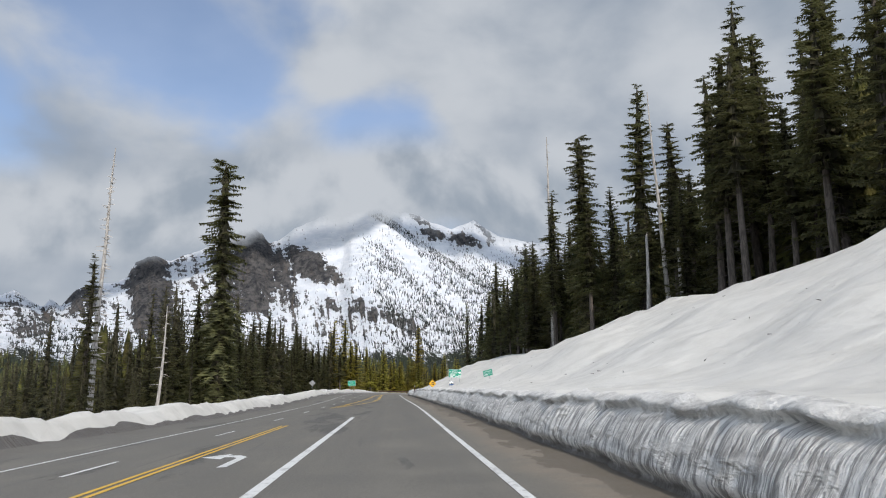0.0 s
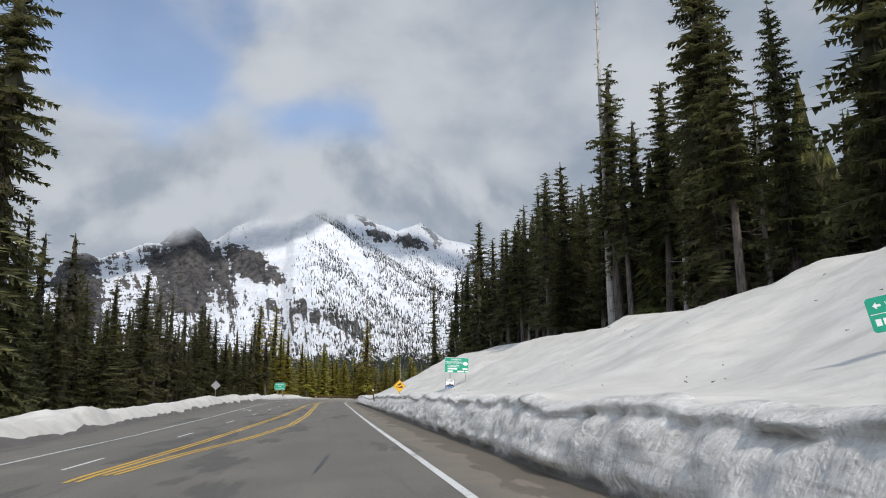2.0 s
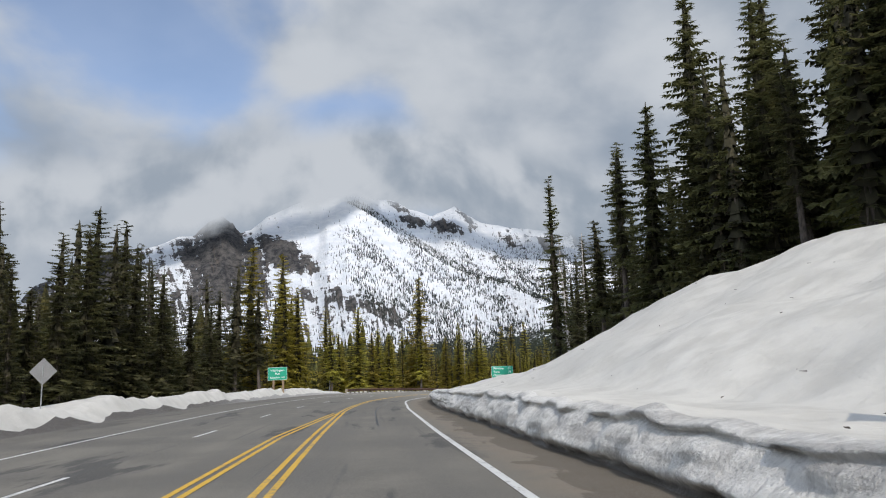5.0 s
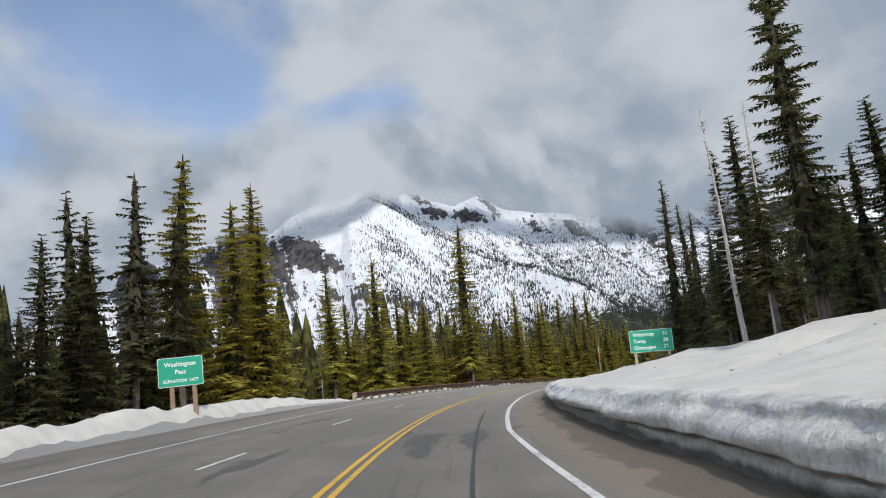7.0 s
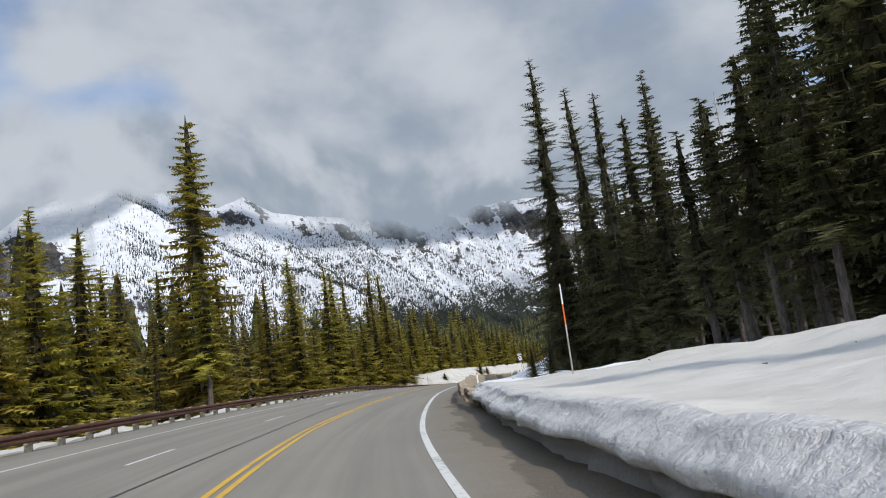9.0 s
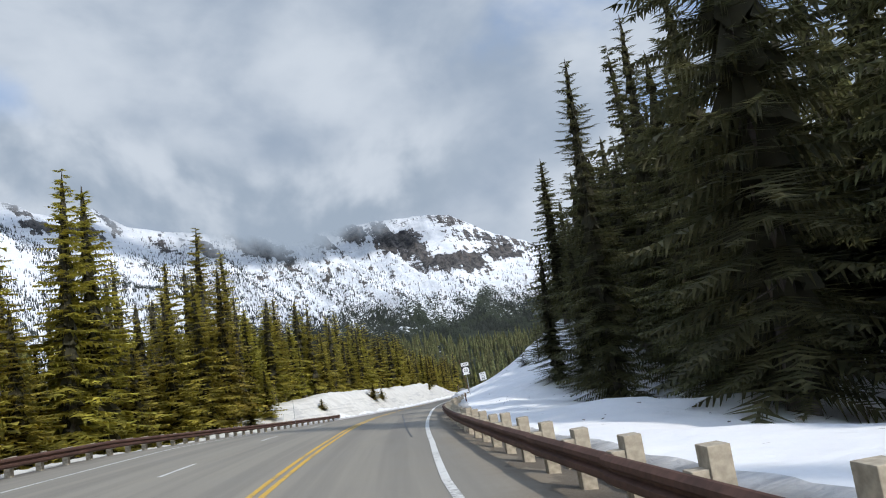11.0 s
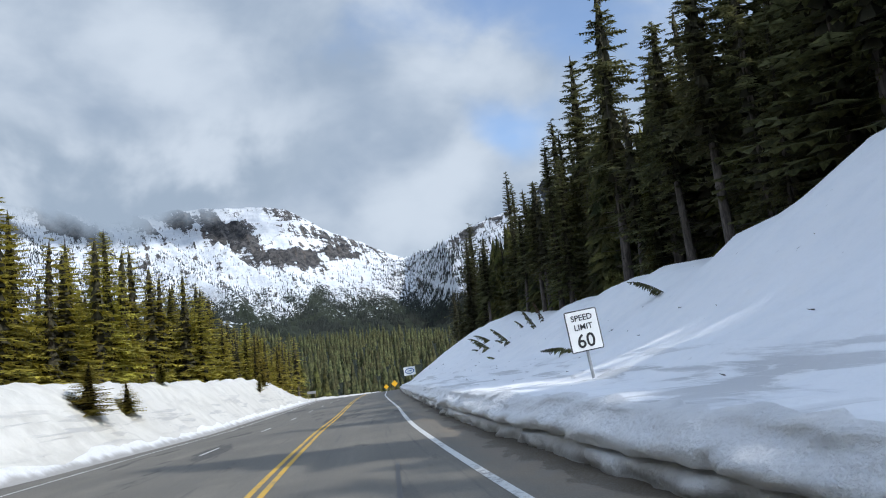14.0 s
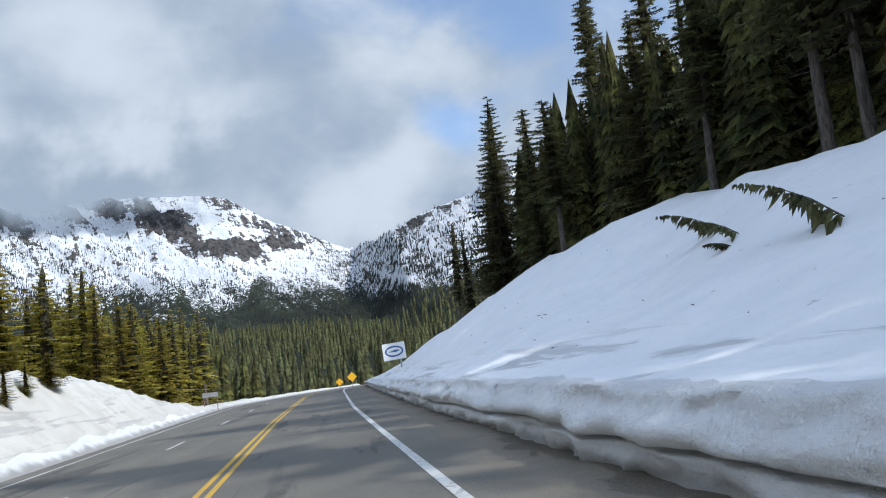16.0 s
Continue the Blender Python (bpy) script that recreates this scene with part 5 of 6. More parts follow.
# ---- boughs blown down onto the snow ----
def build_bough(s, u, length, az, up, kind=6, label="green fir top bent out of the snow bank", needles=NEEDLES):
    r = random.Random(int(s * 10) + kind)
    x, y, _ = (float(v) for v in world_of(s, u, 0.0))
    root = thing("fallen_bough", pose(x, y, ground_at(x, y) - 0.03, 0, 0, az), label, "branch", "boughs in the snow bank")
    out = ([], [])
    fwd = np.array((math.cos(up), 0.0, math.sin(up)))
    side, sky = np.array((0.0, 1.0, 0.0)), np.array((0.0, 0.0, 1.0))

    def at(f):
        return fwd * length * f + sky * length * (0.10 * math.sin(f * 3.0) - 0.06 * f) + side * 0.05 * length * math.sin(f * 4 + kind)
    for k in range(19):
        f = 0.05 + 0.93 * (k + r.uniform(-0.4, 0.4)) / 19
        p = at(f)
        for sg in (-1, 1, -1, 1, 0):
            n = length * (0.42 * (1.06 - f) ** 0.8) * r.uniform(0.4, 1.2) + 0.05
            tip = p + side * sg * n * r.uniform(0.45, 0.85) + fwd * n * r.uniform(0.1, 0.6) - sky * n * r.uniform(0.25, 0.8)
            w = 0.012 + 0.05 * n
            mid = p * 0.45 + tip * 0.55 + sky * 0.06 * n
            b = len(out[0])
            out[0].extend((p, mid + fwd * w, tip, mid - fwd * w, mid + sky * w, mid - sky * w * 1.4))
            out[1].extend(((b, b + 1, b + 2), (b, b + 2, b + 3), (b, b + 4, b + 2), (b, b + 2, b + 5)))
    stem = ([], [])
    tube([at(f) for f in (-0.05, 0.3, 0.6, 1.0)], (0.030, 0.022, 0.014, 0.005), 6, stem)
    part("stem", mesh_of("stem", *stem, [BARK], True), None, root)
    part("needles", mesh_of("needles", *out, [needles]), None, root)


for s, u, length, az, up, kind in ((370.8, 10.0, 1.9, 118, 0.72, 6), (380.7, 10.0, 2.2, 112, 0.52, 0), (386.8, 11.0, 1.8, 118, 0.40, 6), (384.2, 9.9, 1.1, 118, 0.42, 6), (383.8, 9.4, 0.6, 125, 0.15, 0), (376.7, 10.6, 0.9, 118, 0.42, 0),
                                   (369.3, 11.6, 1.9, 105, 0.95, 0), (378.2, 12.5, 1.0, 118, 0.68, 6), (347.9, 8.5, 1.5, 122, 0.12, 6), (347.8, 8.4, 0.9, 140, 1.25, 0), (347.6, 12.0, 1.5, 118, 0.45, 0), (366.7, 8.2, 0.6, 118, 0.35, 6),
                                   (205, 11.5, 2.2, 20, 0.2, 3), (206.5, 12.5, 1.8, 130, 0.3, 3), (204.0, 10.2, 1.5, 160, 0.35, 3)):
    build_bough(s, u, length, az, up, kind)
build_bough(370.2, 12.4, 1.7, 160, 1.1, 3, "brown dead fir top at the crest of the snow", DEAD_NEEDLES)


# ---- twigs and bark dropped on the snow ----
def build_litter():
    r = random.Random(17)
    out = ([], [])
    spots = [(121.0, 8.4, 0.5), (118.8, 6.5, 0.4), (347.2, 9.6, 0.8), (345.0, 8.2, 0.3)]
    spots += [(r.uniform(15, 225), r.uniform(5, 15), r.uniform(0.08, 0.30)) for _ in range(170)] + [(r.uniform(236, 400), r.uniform(4.5, 11), r.uniform(0.06, 0.25)) for _ in range(160)]
    for s, u, size in spots:
        u = max(u, col(RIGHT, 0, s) + 1.6)
        x, y, _ = (float(v) for v in world_of(s, u, 0.0))
        a = r.uniform(0, 6.3)
        p = np.array((x, y, ground_at(x, y) + 0.10))
        twig(r, p, a, size * 0.6, r.uniform(-0.1, 0.35), 0.010 + size * 0.015, out)
    tagged(new("forest_litter", mesh_of("forest_litter", *out, [BARK])), "dark twigs and bark scattered over the snow", "litter", kind="stuff")


for x, y, tall in ((7.9, 236.2, 1.3), (12.6, 244.0, 1.7), (10.0, 231.0, 2.3), (11.5, 239.0, 1.2)):
    plant_fir(6, x, y, ground_at(x, y) + tall, rng, 1.5)

build_litter()


# ---- far woods, too many to count ----
def star_tree(seed, layers, spikes):
    r = random.Random(seed)
    verts, faces = [], []
    for k in range(layers):
        f = k / layers
        z0, z1 = 0.06 + 0.90 * f - 0.02, min(1.0, 0.06 + 0.90 * f + 2.1 / layers)
        rad = 0.135 * (1 - f) ** 0.8 + 0.012
        b = len(verts)
        verts.append((0, 0, z1))
        for i in range(spikes * 2):
            a = math.pi * i / spikes + r.uniform(-0.15, 0.15)
            q = rad * (r.uniform(0.85, 1.25) if i % 2 else r.uniform(0.45, 0.65))
            verts.append((math.cos(a) * q, math.sin(a) * q, z0 - (0.02 if i % 2 else -0.015) + r.uniform(-0.01, 0.01)))
        for i in range(spikes * 2):
            faces.append((b, b + 1 + i, b + 1 + (i + 1) % (spikes * 2)))
    return np.array(verts), np.array(faces)


def build_woods(name, label, places, layers, spikes, seed, mat=FAR_NEEDLES):
    kinds = [star_tree(seed + k, layers, spikes) for k in range(6)]
    r = random.Random(seed)
    verts, faces, n = [], [], 0
    for x, y, z, h in places:
        v, f = r.choice(kinds)
        a, w = r.uniform(0, 6.3), h * r.uniform(0.75, 1.2)
        c, s = math.cos(a) * w, math.sin(a) * w
        verts.append(np.stack((x + v[:, 0] * c - v[:, 1] * s, y + v[:, 0] * s + v[:, 1] * c, z + v[:, 2] * h), -1))
        faces.append(f + n)
        n += len(v)
    verts, faces = np.concatenate(verts), np.concatenate(faces)
    me = bpy.data.meshes.new(name)
    me.vertices.add(len(verts))
    me.vertices.foreach_set("co", verts.astype(np.float32).ravel())
    me.loops.add(len(faces) * 3)
    me.loops.foreach_set("vertex_index", faces.astype(np.int32).ravel())
    me.polygons.add(len(faces))
    me.polygons.foreach_set("loop_start", np.arange(0, len(faces) * 3, 3, dtype=np.int32))
    me.polygons.foreach_set("loop_total", np.full(len(faces), 3, dtype=np.int32))
    me.materials.append(mat)
    me.update(calc_edges=True)
    me.validate()
    tagged(new(name, me), label, "forest", kind="stuff")


def join_meshes(name, label, pieces, mats):
    """Many placed copies of a few meshes as one object that nobody could count."""
    verts, faces, which, n = [], [], [], 0
    for (v, f, k), m in pieces:
        r = np.array(m)
        verts.append(v @ r[:3, :3].T + r[:3, 3])
        faces.append(f + n)
        which.append(k)
        n += len(v)
    verts, faces, which = np.concatenate(verts), np.concatenate(faces), np.concatenate(which)
    me = bpy.data.meshes.new(name)
    me.vertices.add(len(verts))
    me.vertices.foreach_set("co", verts.astype(np.float32).ravel())
    me.loops.add(len(faces) * 3)
    me.loops.foreach_set("vertex_index", faces.astype(np.int32).ravel())
    me.polygons.add(len(faces))
    me.polygons.foreach_set("loop_start", np.arange(0, len(faces) * 3, 3, dtype=np.int32))
    me.polygons.foreach_set("loop_total", np.full(len(faces), 3, dtype=np.int32))
    for m in mats:
        me.materials.append(m)
    me.polygons.foreach_set("material_index", which.astype(np.int32))
    me.update(calc_edges=True)
    tagged(new(name, me), label, "forest", kind="stuff")


def arrays(me, k):
    me.calc_loop_triangles()
    v = np.empty(len(me.vertices) * 3, np.float32)
    me.vertices.foreach_get("co", v)
    f = np.empty(len(me.loop_triangles) * 3, np.int32)
    me.loop_triangles.foreach_get("vertices", f)
    w = np.array([me.polygons[t.polygon_index].material_index for t in me.loop_triangles])
    return v.reshape(-1, 3), f.reshape(-1, 3), k + w


THIN = [[arrays(me, k) for k, me in enumerate(conifer_meshes(80 + i, *spec, seg=4))] for i, spec in enumerate((
    (2.9, 0.10, 0.86, 0.15, 1.0, 0.85), (2.4, 0.16, 0.84, 0.3, 1.1, 0.75), (2.5, 0.30, 0.86, 0.4, 1.2, 0.7), (2.0, 0.08, 0.80, 0.25, 0.9, 0.90)))]


def back_rows(name, label, n, s_range, u_of, tall, gap, wide=(0.95, 1.35), needles=NEEDLES):
    pieces, done, tries = [], 0, 0
    while done < n and tries < n * 10:
        tries += 1
        s = rng.uniform(*s_range)
        u = u_of(s)
        x, y, _ = (float(v) for v in world_of(s, u, 0.0))
        if not free(x, y, gap) or (262 < s < 318 and 0 < u < 16):
            continue
        scale = rng.uniform(*tall) / 20.0 * (0.72 if u > 0 and s > 405 else 1.0) * (float(np.interp(s, (182, 196, 276, 286), (1.0, 0.6, 0.6, 1.0))) if u > 0 else 1.0)
        if u < 0 and s < 92:
            scale = max(6.0, road_z(s, u) + rng.uniform(2.0, 5.5) - ground_at(x, y)) / 20.0
        m = tree_pose(x, y, ground_at(x, y) - 0.2, scale, rng.uniform(*wide), rng)
        for piece in rng.choice(THIN):
            pieces.append((piece, m))
        STAND.append((x, y))
        done += 1
    join_meshes(name, label, pieces, [BARK, needles, CROWN_CORE])


back_rows("hillside_forest", "dense dark fir forest on the snowy hillside", 150, (-10, 440), lambda s: float(lerp(EDGE_R, s)) + 3 + abs(rng.gauss(0, 11)), (11, 20), 1.7)
back_rows("roadside_forest", "dense green fir forest below the road", 195, (40, 215), lambda s: float(lerp(EDGE_L, s)) - 2 - abs(rng.gauss(0, 12)), (10, 20), 1.7)
back_rows("lower_forest", "dense firs below the guardrail with sunlit olive needles", 135, (205, 470), lambda s: float(lerp(EDGE_L, s)) - 2 - abs(rng.gauss(0, 13)), (8, 15), 1.7, needles=SUNLIT_NEEDLES)
back_rows("bank_forest", "dense firs behind the snow bank with sunlit olive needles", 140, (286, 470), lambda s: float(lerp(EDGE_L, s)) + 1 - abs(rng.gauss(0, 6)), (9, 14), 1.5, (1.5, 2.1), SUNLIT_NEEDLES)
back_rows("crest_forest", "thick dark firs along the crest of the snow slope", 125, (288, 440), lambda s: float(lerp(EDGE_R, s)) + 1 + rng.uniform(0, 12), (10, 16), 1.4, (1.3, 1.7))
# next three: extra firs, mostly out of view, added to keep sun off the slope
back_rows("corner_forest", "close-set dark firs added at the corner to shade the slope", 48, (270, 317), lambda s: rng.uniform(16.1, 19.5), (11.5, 14), 1.2, (1.6, 2.1))
back_rows("shoulder_forest", "dark close-set firs added to shade the long snow slope", 34, (336, 362), lambda s: rng.uniform(18, 25), (11, 14), 1.2, (1.5, 2.0))
back_rows("upper_forest", "tall dark firs added farther back to shade the snow slope", 34, (270, 330), lambda s: rng.uniform(20, 34), (12, 15), 2.0, (1.2, 1.6))


def right_place():
    s = rng.uniform(-20, 520)
    u = float(lerp(EDGE_R, s)) + 20 + abs(rng.gauss(0, 22))
    x, y, _ = world_of(s, u, 0.0)
    return float(x), float(y), ground_at(float(x), float(y)) - 0.5, rng.uniform(14, 25) * (0.8 if s > 300 else 0.5 if s > 205 else 1.0)


def left_place():
    s = rng.uniform(0, 540)
    u = float(lerp(EDGE_L, s)) - (34 if s < 110 else 10) - abs(rng.gauss(0, 35))
    x, y, _ = world_of(s, u, 0.0)
    return float(x), float(y), ground_at(float(x), float(y)) - 0.5, rng.uniform(10, 19)


def valley_place():
    while True:
        az, r = rng.uniform(-44, 58), 300 + 950 * rng.random() ** 0.8
        x, y = CENTRE[0] + math.sin(radians(az)) * r, CENTRE[1] + math.cos(radians(az)) * r
        s, u = along_of(x, y)
        if r > 420 or abs(u) > 110 or s > 530:
            return x, y, float(mountain_height(az, r)[0]) - 1, rng.uniform(12, 22)


# extra rows behind the front firs, added to block sun and darken gaps
def shade_place():
    s = rng.choice((rng.uniform(15, 200), rng.uniform(315, 425), rng.uniform(315, 425), rng.uniform(262, 320)))
    deep = rng.uniform(4, 22) if s < 210 else (rng.uniform(12, 26) if s < 318 else rng.uniform(1.5, 14))
    u = max(float(lerp(EDGE_R, s)), 16.5 if 262 < s < 318 else 0) + deep
    x, y, _ = world_of(s, u, 0.0)
    return float(x), float(y), ground_at(float(x), float(y)) - 0.5, (rng.uniform(9, 16) if s < 210 else rng.uniform(9, 12.5))


build_woods("shady_woods", "thick fir forest added to shade the snow slope", [shade_place() for _ in range(900)], 17, 9, 250)
build_woods("deep_woods", "dense dark conifer forest behind the snow slope", [right_place() for _ in range(480)], 10, 8, 200)
build_woods("valley_edge_woods", "green conifer forest below the road", [left_place() for _ in range(1350)], 10, 8, 300)
build_woods("valley_woods", "far conifer forest covering the valley sides", [valley_place() for _ in range(5200)], 5, 5, 400, VALLEY_NEEDLES)
back_rows("bank_top_forest", "tall dark firs crowding the top of the snow bank", 30, (122, 172), lambda s: float(lerp(EDGE_R, s)) + rng.uniform(0, 10), (14, 20), 1.8, (1.2, 1.6))


def build_mountain_timber():
    """Single trees scattered over the snowy faces, as slim three-sided spikes."""
    r = np.random.RandomState(91)
    n = 230000
    az = r.uniform(-33, 53, n)
    d = table_of(REACH, az) * r.uniform(0.50, 0.985, n)
    h, k, rock = mountain_height(az, d)
    el = np.degrees(np.arctan2(h, d))
    # how thickly each part of the range is wooded, and up to where
    thick = table_of(((-33, 0.25), (-16, 0.16), (-9, 0.10), (-6, 0.16), (-4, 0.55), (0, 0.85), (10, 0.85), (20, 0.7), (25, 0.28), (33, 0.2), (36, 0.38), (40, 0.42), (50, 0.3)), az)
    line = table_of(((-33, 6), (-16, 7), (-8, 8), (-6, 12.5), (-3, 12.5), (3, 11), (12, 10.5), (22, 7.5), (30, 6.0), (36, 6.5), (40, 8.0), (50, 10.5)), az)
    want = thick * np.clip((line + 1.0 - el) / 3.0, 0.06, 1.0) + 0.5 * np.clip((4.6 - el) / 1.5, 0, 1) * (az > -4)
    lie = el + 0.9 * az
    band = value_noise(lie * 0.8, el * 0.35, 11) + 0.7 * value_noise(lie * 2.3, el * 0.8, 12) + 0.5 * value_noise(az * 3.1, el * 3.1, 13)
    want = want * np.clip(0.62 + 0.75 * band, 0.03, 1.3) * (1 - 0.7 * np.clip(rock, 0, 1))
    # a dark fringe along the spur
    crest = table_of(SPUR_EL, az)
    want = np.where((np.abs(el - crest) < 0.28) & (az > -5.3) & (az < 12), np.maximum(want, 1.1), want)
    keep = np.argwhere(r.uniform(0, 1, n) < want * 0.9).ravel()
    verts, faces = [], []
    for i in keep:
        x, y = CENTRE[0] + math.sin(radians(az[i])) * d[i], CENTRE[1] + math.cos(radians(az[i])) * d[i]
        t, w, a, b = r.uniform(5, 11), r.uniform(1.1, 2.1), r.uniform(0, 2), len(verts)
        verts.extend([(x + w * math.cos(a + q), y + w * math.sin(a + q), h[i] - 4) for q in (0, 2.1, 4.2)] + [(x, y, h[i] + t)])
        faces.extend(((b, b + 1, b + 3), (b + 1, b + 2, b + 3), (b + 2, b, b + 3)))
    tagged(new("mountain_timber", mesh_of("mountain_timber", verts, faces, [DARK_TIMBER])), "scattered dark conifers on the snowy mountain faces", "forest", kind="stuff")


build_mountain_timber()


# ---- signs ----
def letters(text, size, mat, parent, x, z, y=-0.012, align="LEFT", wide=1.0):
    c = bpy.data.curves.new("letters", "FONT")
    c.body, c.size, c.align_x, c.extrude, c.resolution_u, c.offset = text, size, align, 0.0015, 3, size * 0.012
    t = bpy.data.objects.new("letters", c)
    scene.collection.objects.link(t)
    bpy.context.view_layer.update()
    me = bpy.data.meshes.new_from_object(t.evaluated_get(bpy.context.evaluated_depsgraph_get()))
    bpy.data.objects.remove(t)
    me.materials.clear()
    me.transform(Matrix.Translation((x, y, z)) @ Matrix.Rotation(radians(90), 4, "X") @ Matrix.Diagonal((wide, 1, 1, 1)))
    return part("lettering", me, mat, parent)


def plate(w, h, corner, depth, seg=5):
    """A rounded plate in the xz plane, front towards -y."""
    pts = []
    for cx, cz, a0 in ((w / 2 - corner, h / 2 - corner, 0), (-w / 2 + corner, h / 2 - corner, 90), (-w / 2 + corner, -h / 2 + corner, 180), (w / 2 - corner, -h / 2 + corner, 270)):
        for k in range(seg + 1):
            a = radians(a0 + 90 * k / seg)
            pts.append((cx + corner * math.cos(a), cz + corner * math.sin(a)))
    n = len(pts)
    verts = [(x, -depth / 2, z) for x, z in pts] + [(x, depth / 2, z) for x, z in pts]
    faces = [tuple(range(n))[::-1], tuple(range(n, 2 * n))] + [(i, (i + 1) % n, n + (i + 1) % n, n + i) for i in range(n)]
    return verts, faces


def shape(name, outline, mat, parent, y=-0.010, depth=0.002):
    """A flat film cut to an outline of (x, z)."""
    n = len(outline)
    verts = [(x, y - depth, z) for x, z in outline] + [(x, y, z) for x, z in outline]
    faces = [tuple(range(n)), tuple(range(n, 2 * n))[::-1]] + [(i, n + i, n + (i + 1) % n, (i + 1) % n) for i in range(n)]
    return part(name, mesh_of(name, verts, faces, [mat]), None, parent)


def moved(data, m):
    return [tuple(m @ Vector(v)) for v in data[0]], data[1]


def panel(parent, w, h, mat, rim, at=(0, 0, 0), turn=0.0, corner=0.06, label=""):
    """Sign face with its border and bare back; returns the face's mesh object."""
    m = Matrix.Translation(at) @ Matrix.Rotation(radians(turn), 4, "Y")
    back = part("panel", mesh_of("panel", *moved(plate(w, h, corner, 0.012), m), [SIGN_BACK]), None, parent, label)
    if rim is not None:
        part("border", mesh_of("border", *moved(plate(w - 0.01, h - 0.01, corner, 0.004), Matrix.Translation((0, -0.0085, 0)) @ m), [rim]), None, back)
    edge = 0.05 if rim is not None else 0.005
    part("sheeting", mesh_of("sheeting", *moved(plate(w - edge, h - edge, max(0.01, corner - edge / 2), 0.004), Matrix.Translation((0, -0.0105, 0)) @ m), [mat]), None, back)
    return back


def bars(parent, rows, mat):
    """Writing too small to read: bars of its size."""
    for x0, x1, z, h in rows:
        shape("lettering_bar", ((x0, z), (x1, z), (x1, z + h), (x0, z + h)), mat, parent, -0.0135)


def post(parent, x, bottom, top, mat, r=0.03, square=None, y=0.03):
    bm = bmesh.new()
    if square:
        box(bm, (square[0], square[1], top - bottom), Matrix.Translation((x, y + square[1] / 2, (top + bottom) / 2)), 0.006)
    else:
        cyl(bm, r, r, top - bottom, Matrix.Translation((x, y + r, bottom)))
    return part("post", bm, mat, parent)


def sign_root(x, y, yaw, label, name="road_sign", lean=0.0, category="road sign", base=None):
    z = ground_at(x, y) if base is None else base
    return thing(name, pose(x, y, z, 0, lean, yaw), label, category)


def heading(s):
    _, _, _, tx, ty = at_line(s)
    return math.degrees(math.atan2(-tx, ty))


# distance board knocked askew by the snow
g = ground_at(3.6, 54.6)
o = sign_root(3.6, 54.6, -38, "small green distance sign tilted in the snow bank", lean=-11.0)
o.matrix_world = o.matrix_world @ Matrix.Scale(0.8, 4)
panel(o, 1.02, 0.56, SIGN_GREEN, None, (0, 0, 0.62))
shape("divider", ((-0.48, 0.622), (0.48, 0.622), (0.48, 0.634), (-0.48, 0.634)), SIGN_WHITE, o, -0.0135)
letters("WINTHROP", 0.15, SIGN_WHITE, o, -0.24, 0.70, -0.015, wide=0.72)
letters("31", 0.16, SIGN_WHITE, o, 0.30, 0.70, -0.015)
shape("arrow", ((-0.42, 0.76), (-0.36, 0.82), (-0.36, 0.78), (-0.30, 0.78), (-0.30, 0.74), (-0.36, 0.74), (-0.36, 0.70)), SIGN_WHITE, o, -0.0135)
bars(o, ((-0.44, -0.36, 0.44, 0.11), (-0.33, -0.25, 0.44, 0.11), (-0.22, -0.14, 0.44, 0.11), (-0.11, -0.03, 0.44, 0.11), (0.10, 0.16, 0.46, 0.11)), SIGN_WHITE)
shape("arrow", ((0.44, 0.52), (0.38, 0.58), (0.38, 0.54), (0.30, 0.54), (0.30, 0.50), (0.38, 0.50), (0.38, 0.46)), SIGN_WHITE, o, -0.0135)
post(o, 0.1, -0.6, 0.9, GALVANISED, 0.035)

# county board with a smaller scenic sign below it
o = sign_root(2.3, 94.85, -3, "green county boundary sign on two posts in the snow", lean=2.0)
zc = 3.36 - ground_at(2.3, 94.85)
panel(o, 1.62, 1.02, SIGN_GREEN, SIGN_WHITE, (0, 0, zc), 0, 0.05)
letters("ENTERING", 0.15, SIGN_WHITE, o, -0.40, zc + 0.33, -0.016)
letters("OKANOGAN", 0.22, SIGN_WHITE, o, -0.76, zc + 0.11, -0.016, wide=0.85)
letters("COUNTY", 0.22, SIGN_WHITE, o, -0.60, zc - 0.13, -0.016, wide=0.85)
shape("emblem", [(0.58 + 0.17 * math.cos(k * 0.35), zc + 0.12 + 0.12 * math.sin(k * 0.35)) for k in range(18)], SIGN_WHITE, o, -0.0135)
bars(o, ((-0.60, 0.03, zc - 0.28, 0.10), (0.40, 0.74, zc - 0.28, 0.10), (-0.60, -0.25, zc - 0.45, 0.10), (0.06, 0.50, zc - 0.45, 0.10), (0.58, 0.76, zc - 0.45, 0.10)), SIGN_WHITE)
low = zc - 1.22
scenic = panel(o, 0.62, 0.62, SIGN_WHITE, SIGN_BLACK, (-0.42, -0.03, low), 0, 0.02, "small white scenic route sign with mountains")
letters("CASCADE", 0.105, SIGN_BLACK, o, -0.69, low + 0.15, -0.046)
bars(o, ((-0.54, -0.28, low + 0.06, 0.05),), SIGN_BLACK)
shape("painted_peaks", ((-0.70, low - 0.14), (-0.60, low - 0.06), (-0.52, low - 0.08), (-0.42, low + 0.03), (-0.33, low - 0.07), (-0.24, low - 0.02), (-0.14, low - 0.14)), SIGN_BLACK, o, -0.0445)
shape("painted_lake", ((-0.70, low - 0.26), (-0.14, low - 0.26), (-0.14, low - 0.15), (-0.70, low - 0.15)), BLUE_FILM, o, -0.0445)
post(o, -0.42, -0.6, zc + 0.4, GALVANISED, 0.03)
post(o, 0.62, -0.6, zc + 0.4, GALVANISED, 0.03)

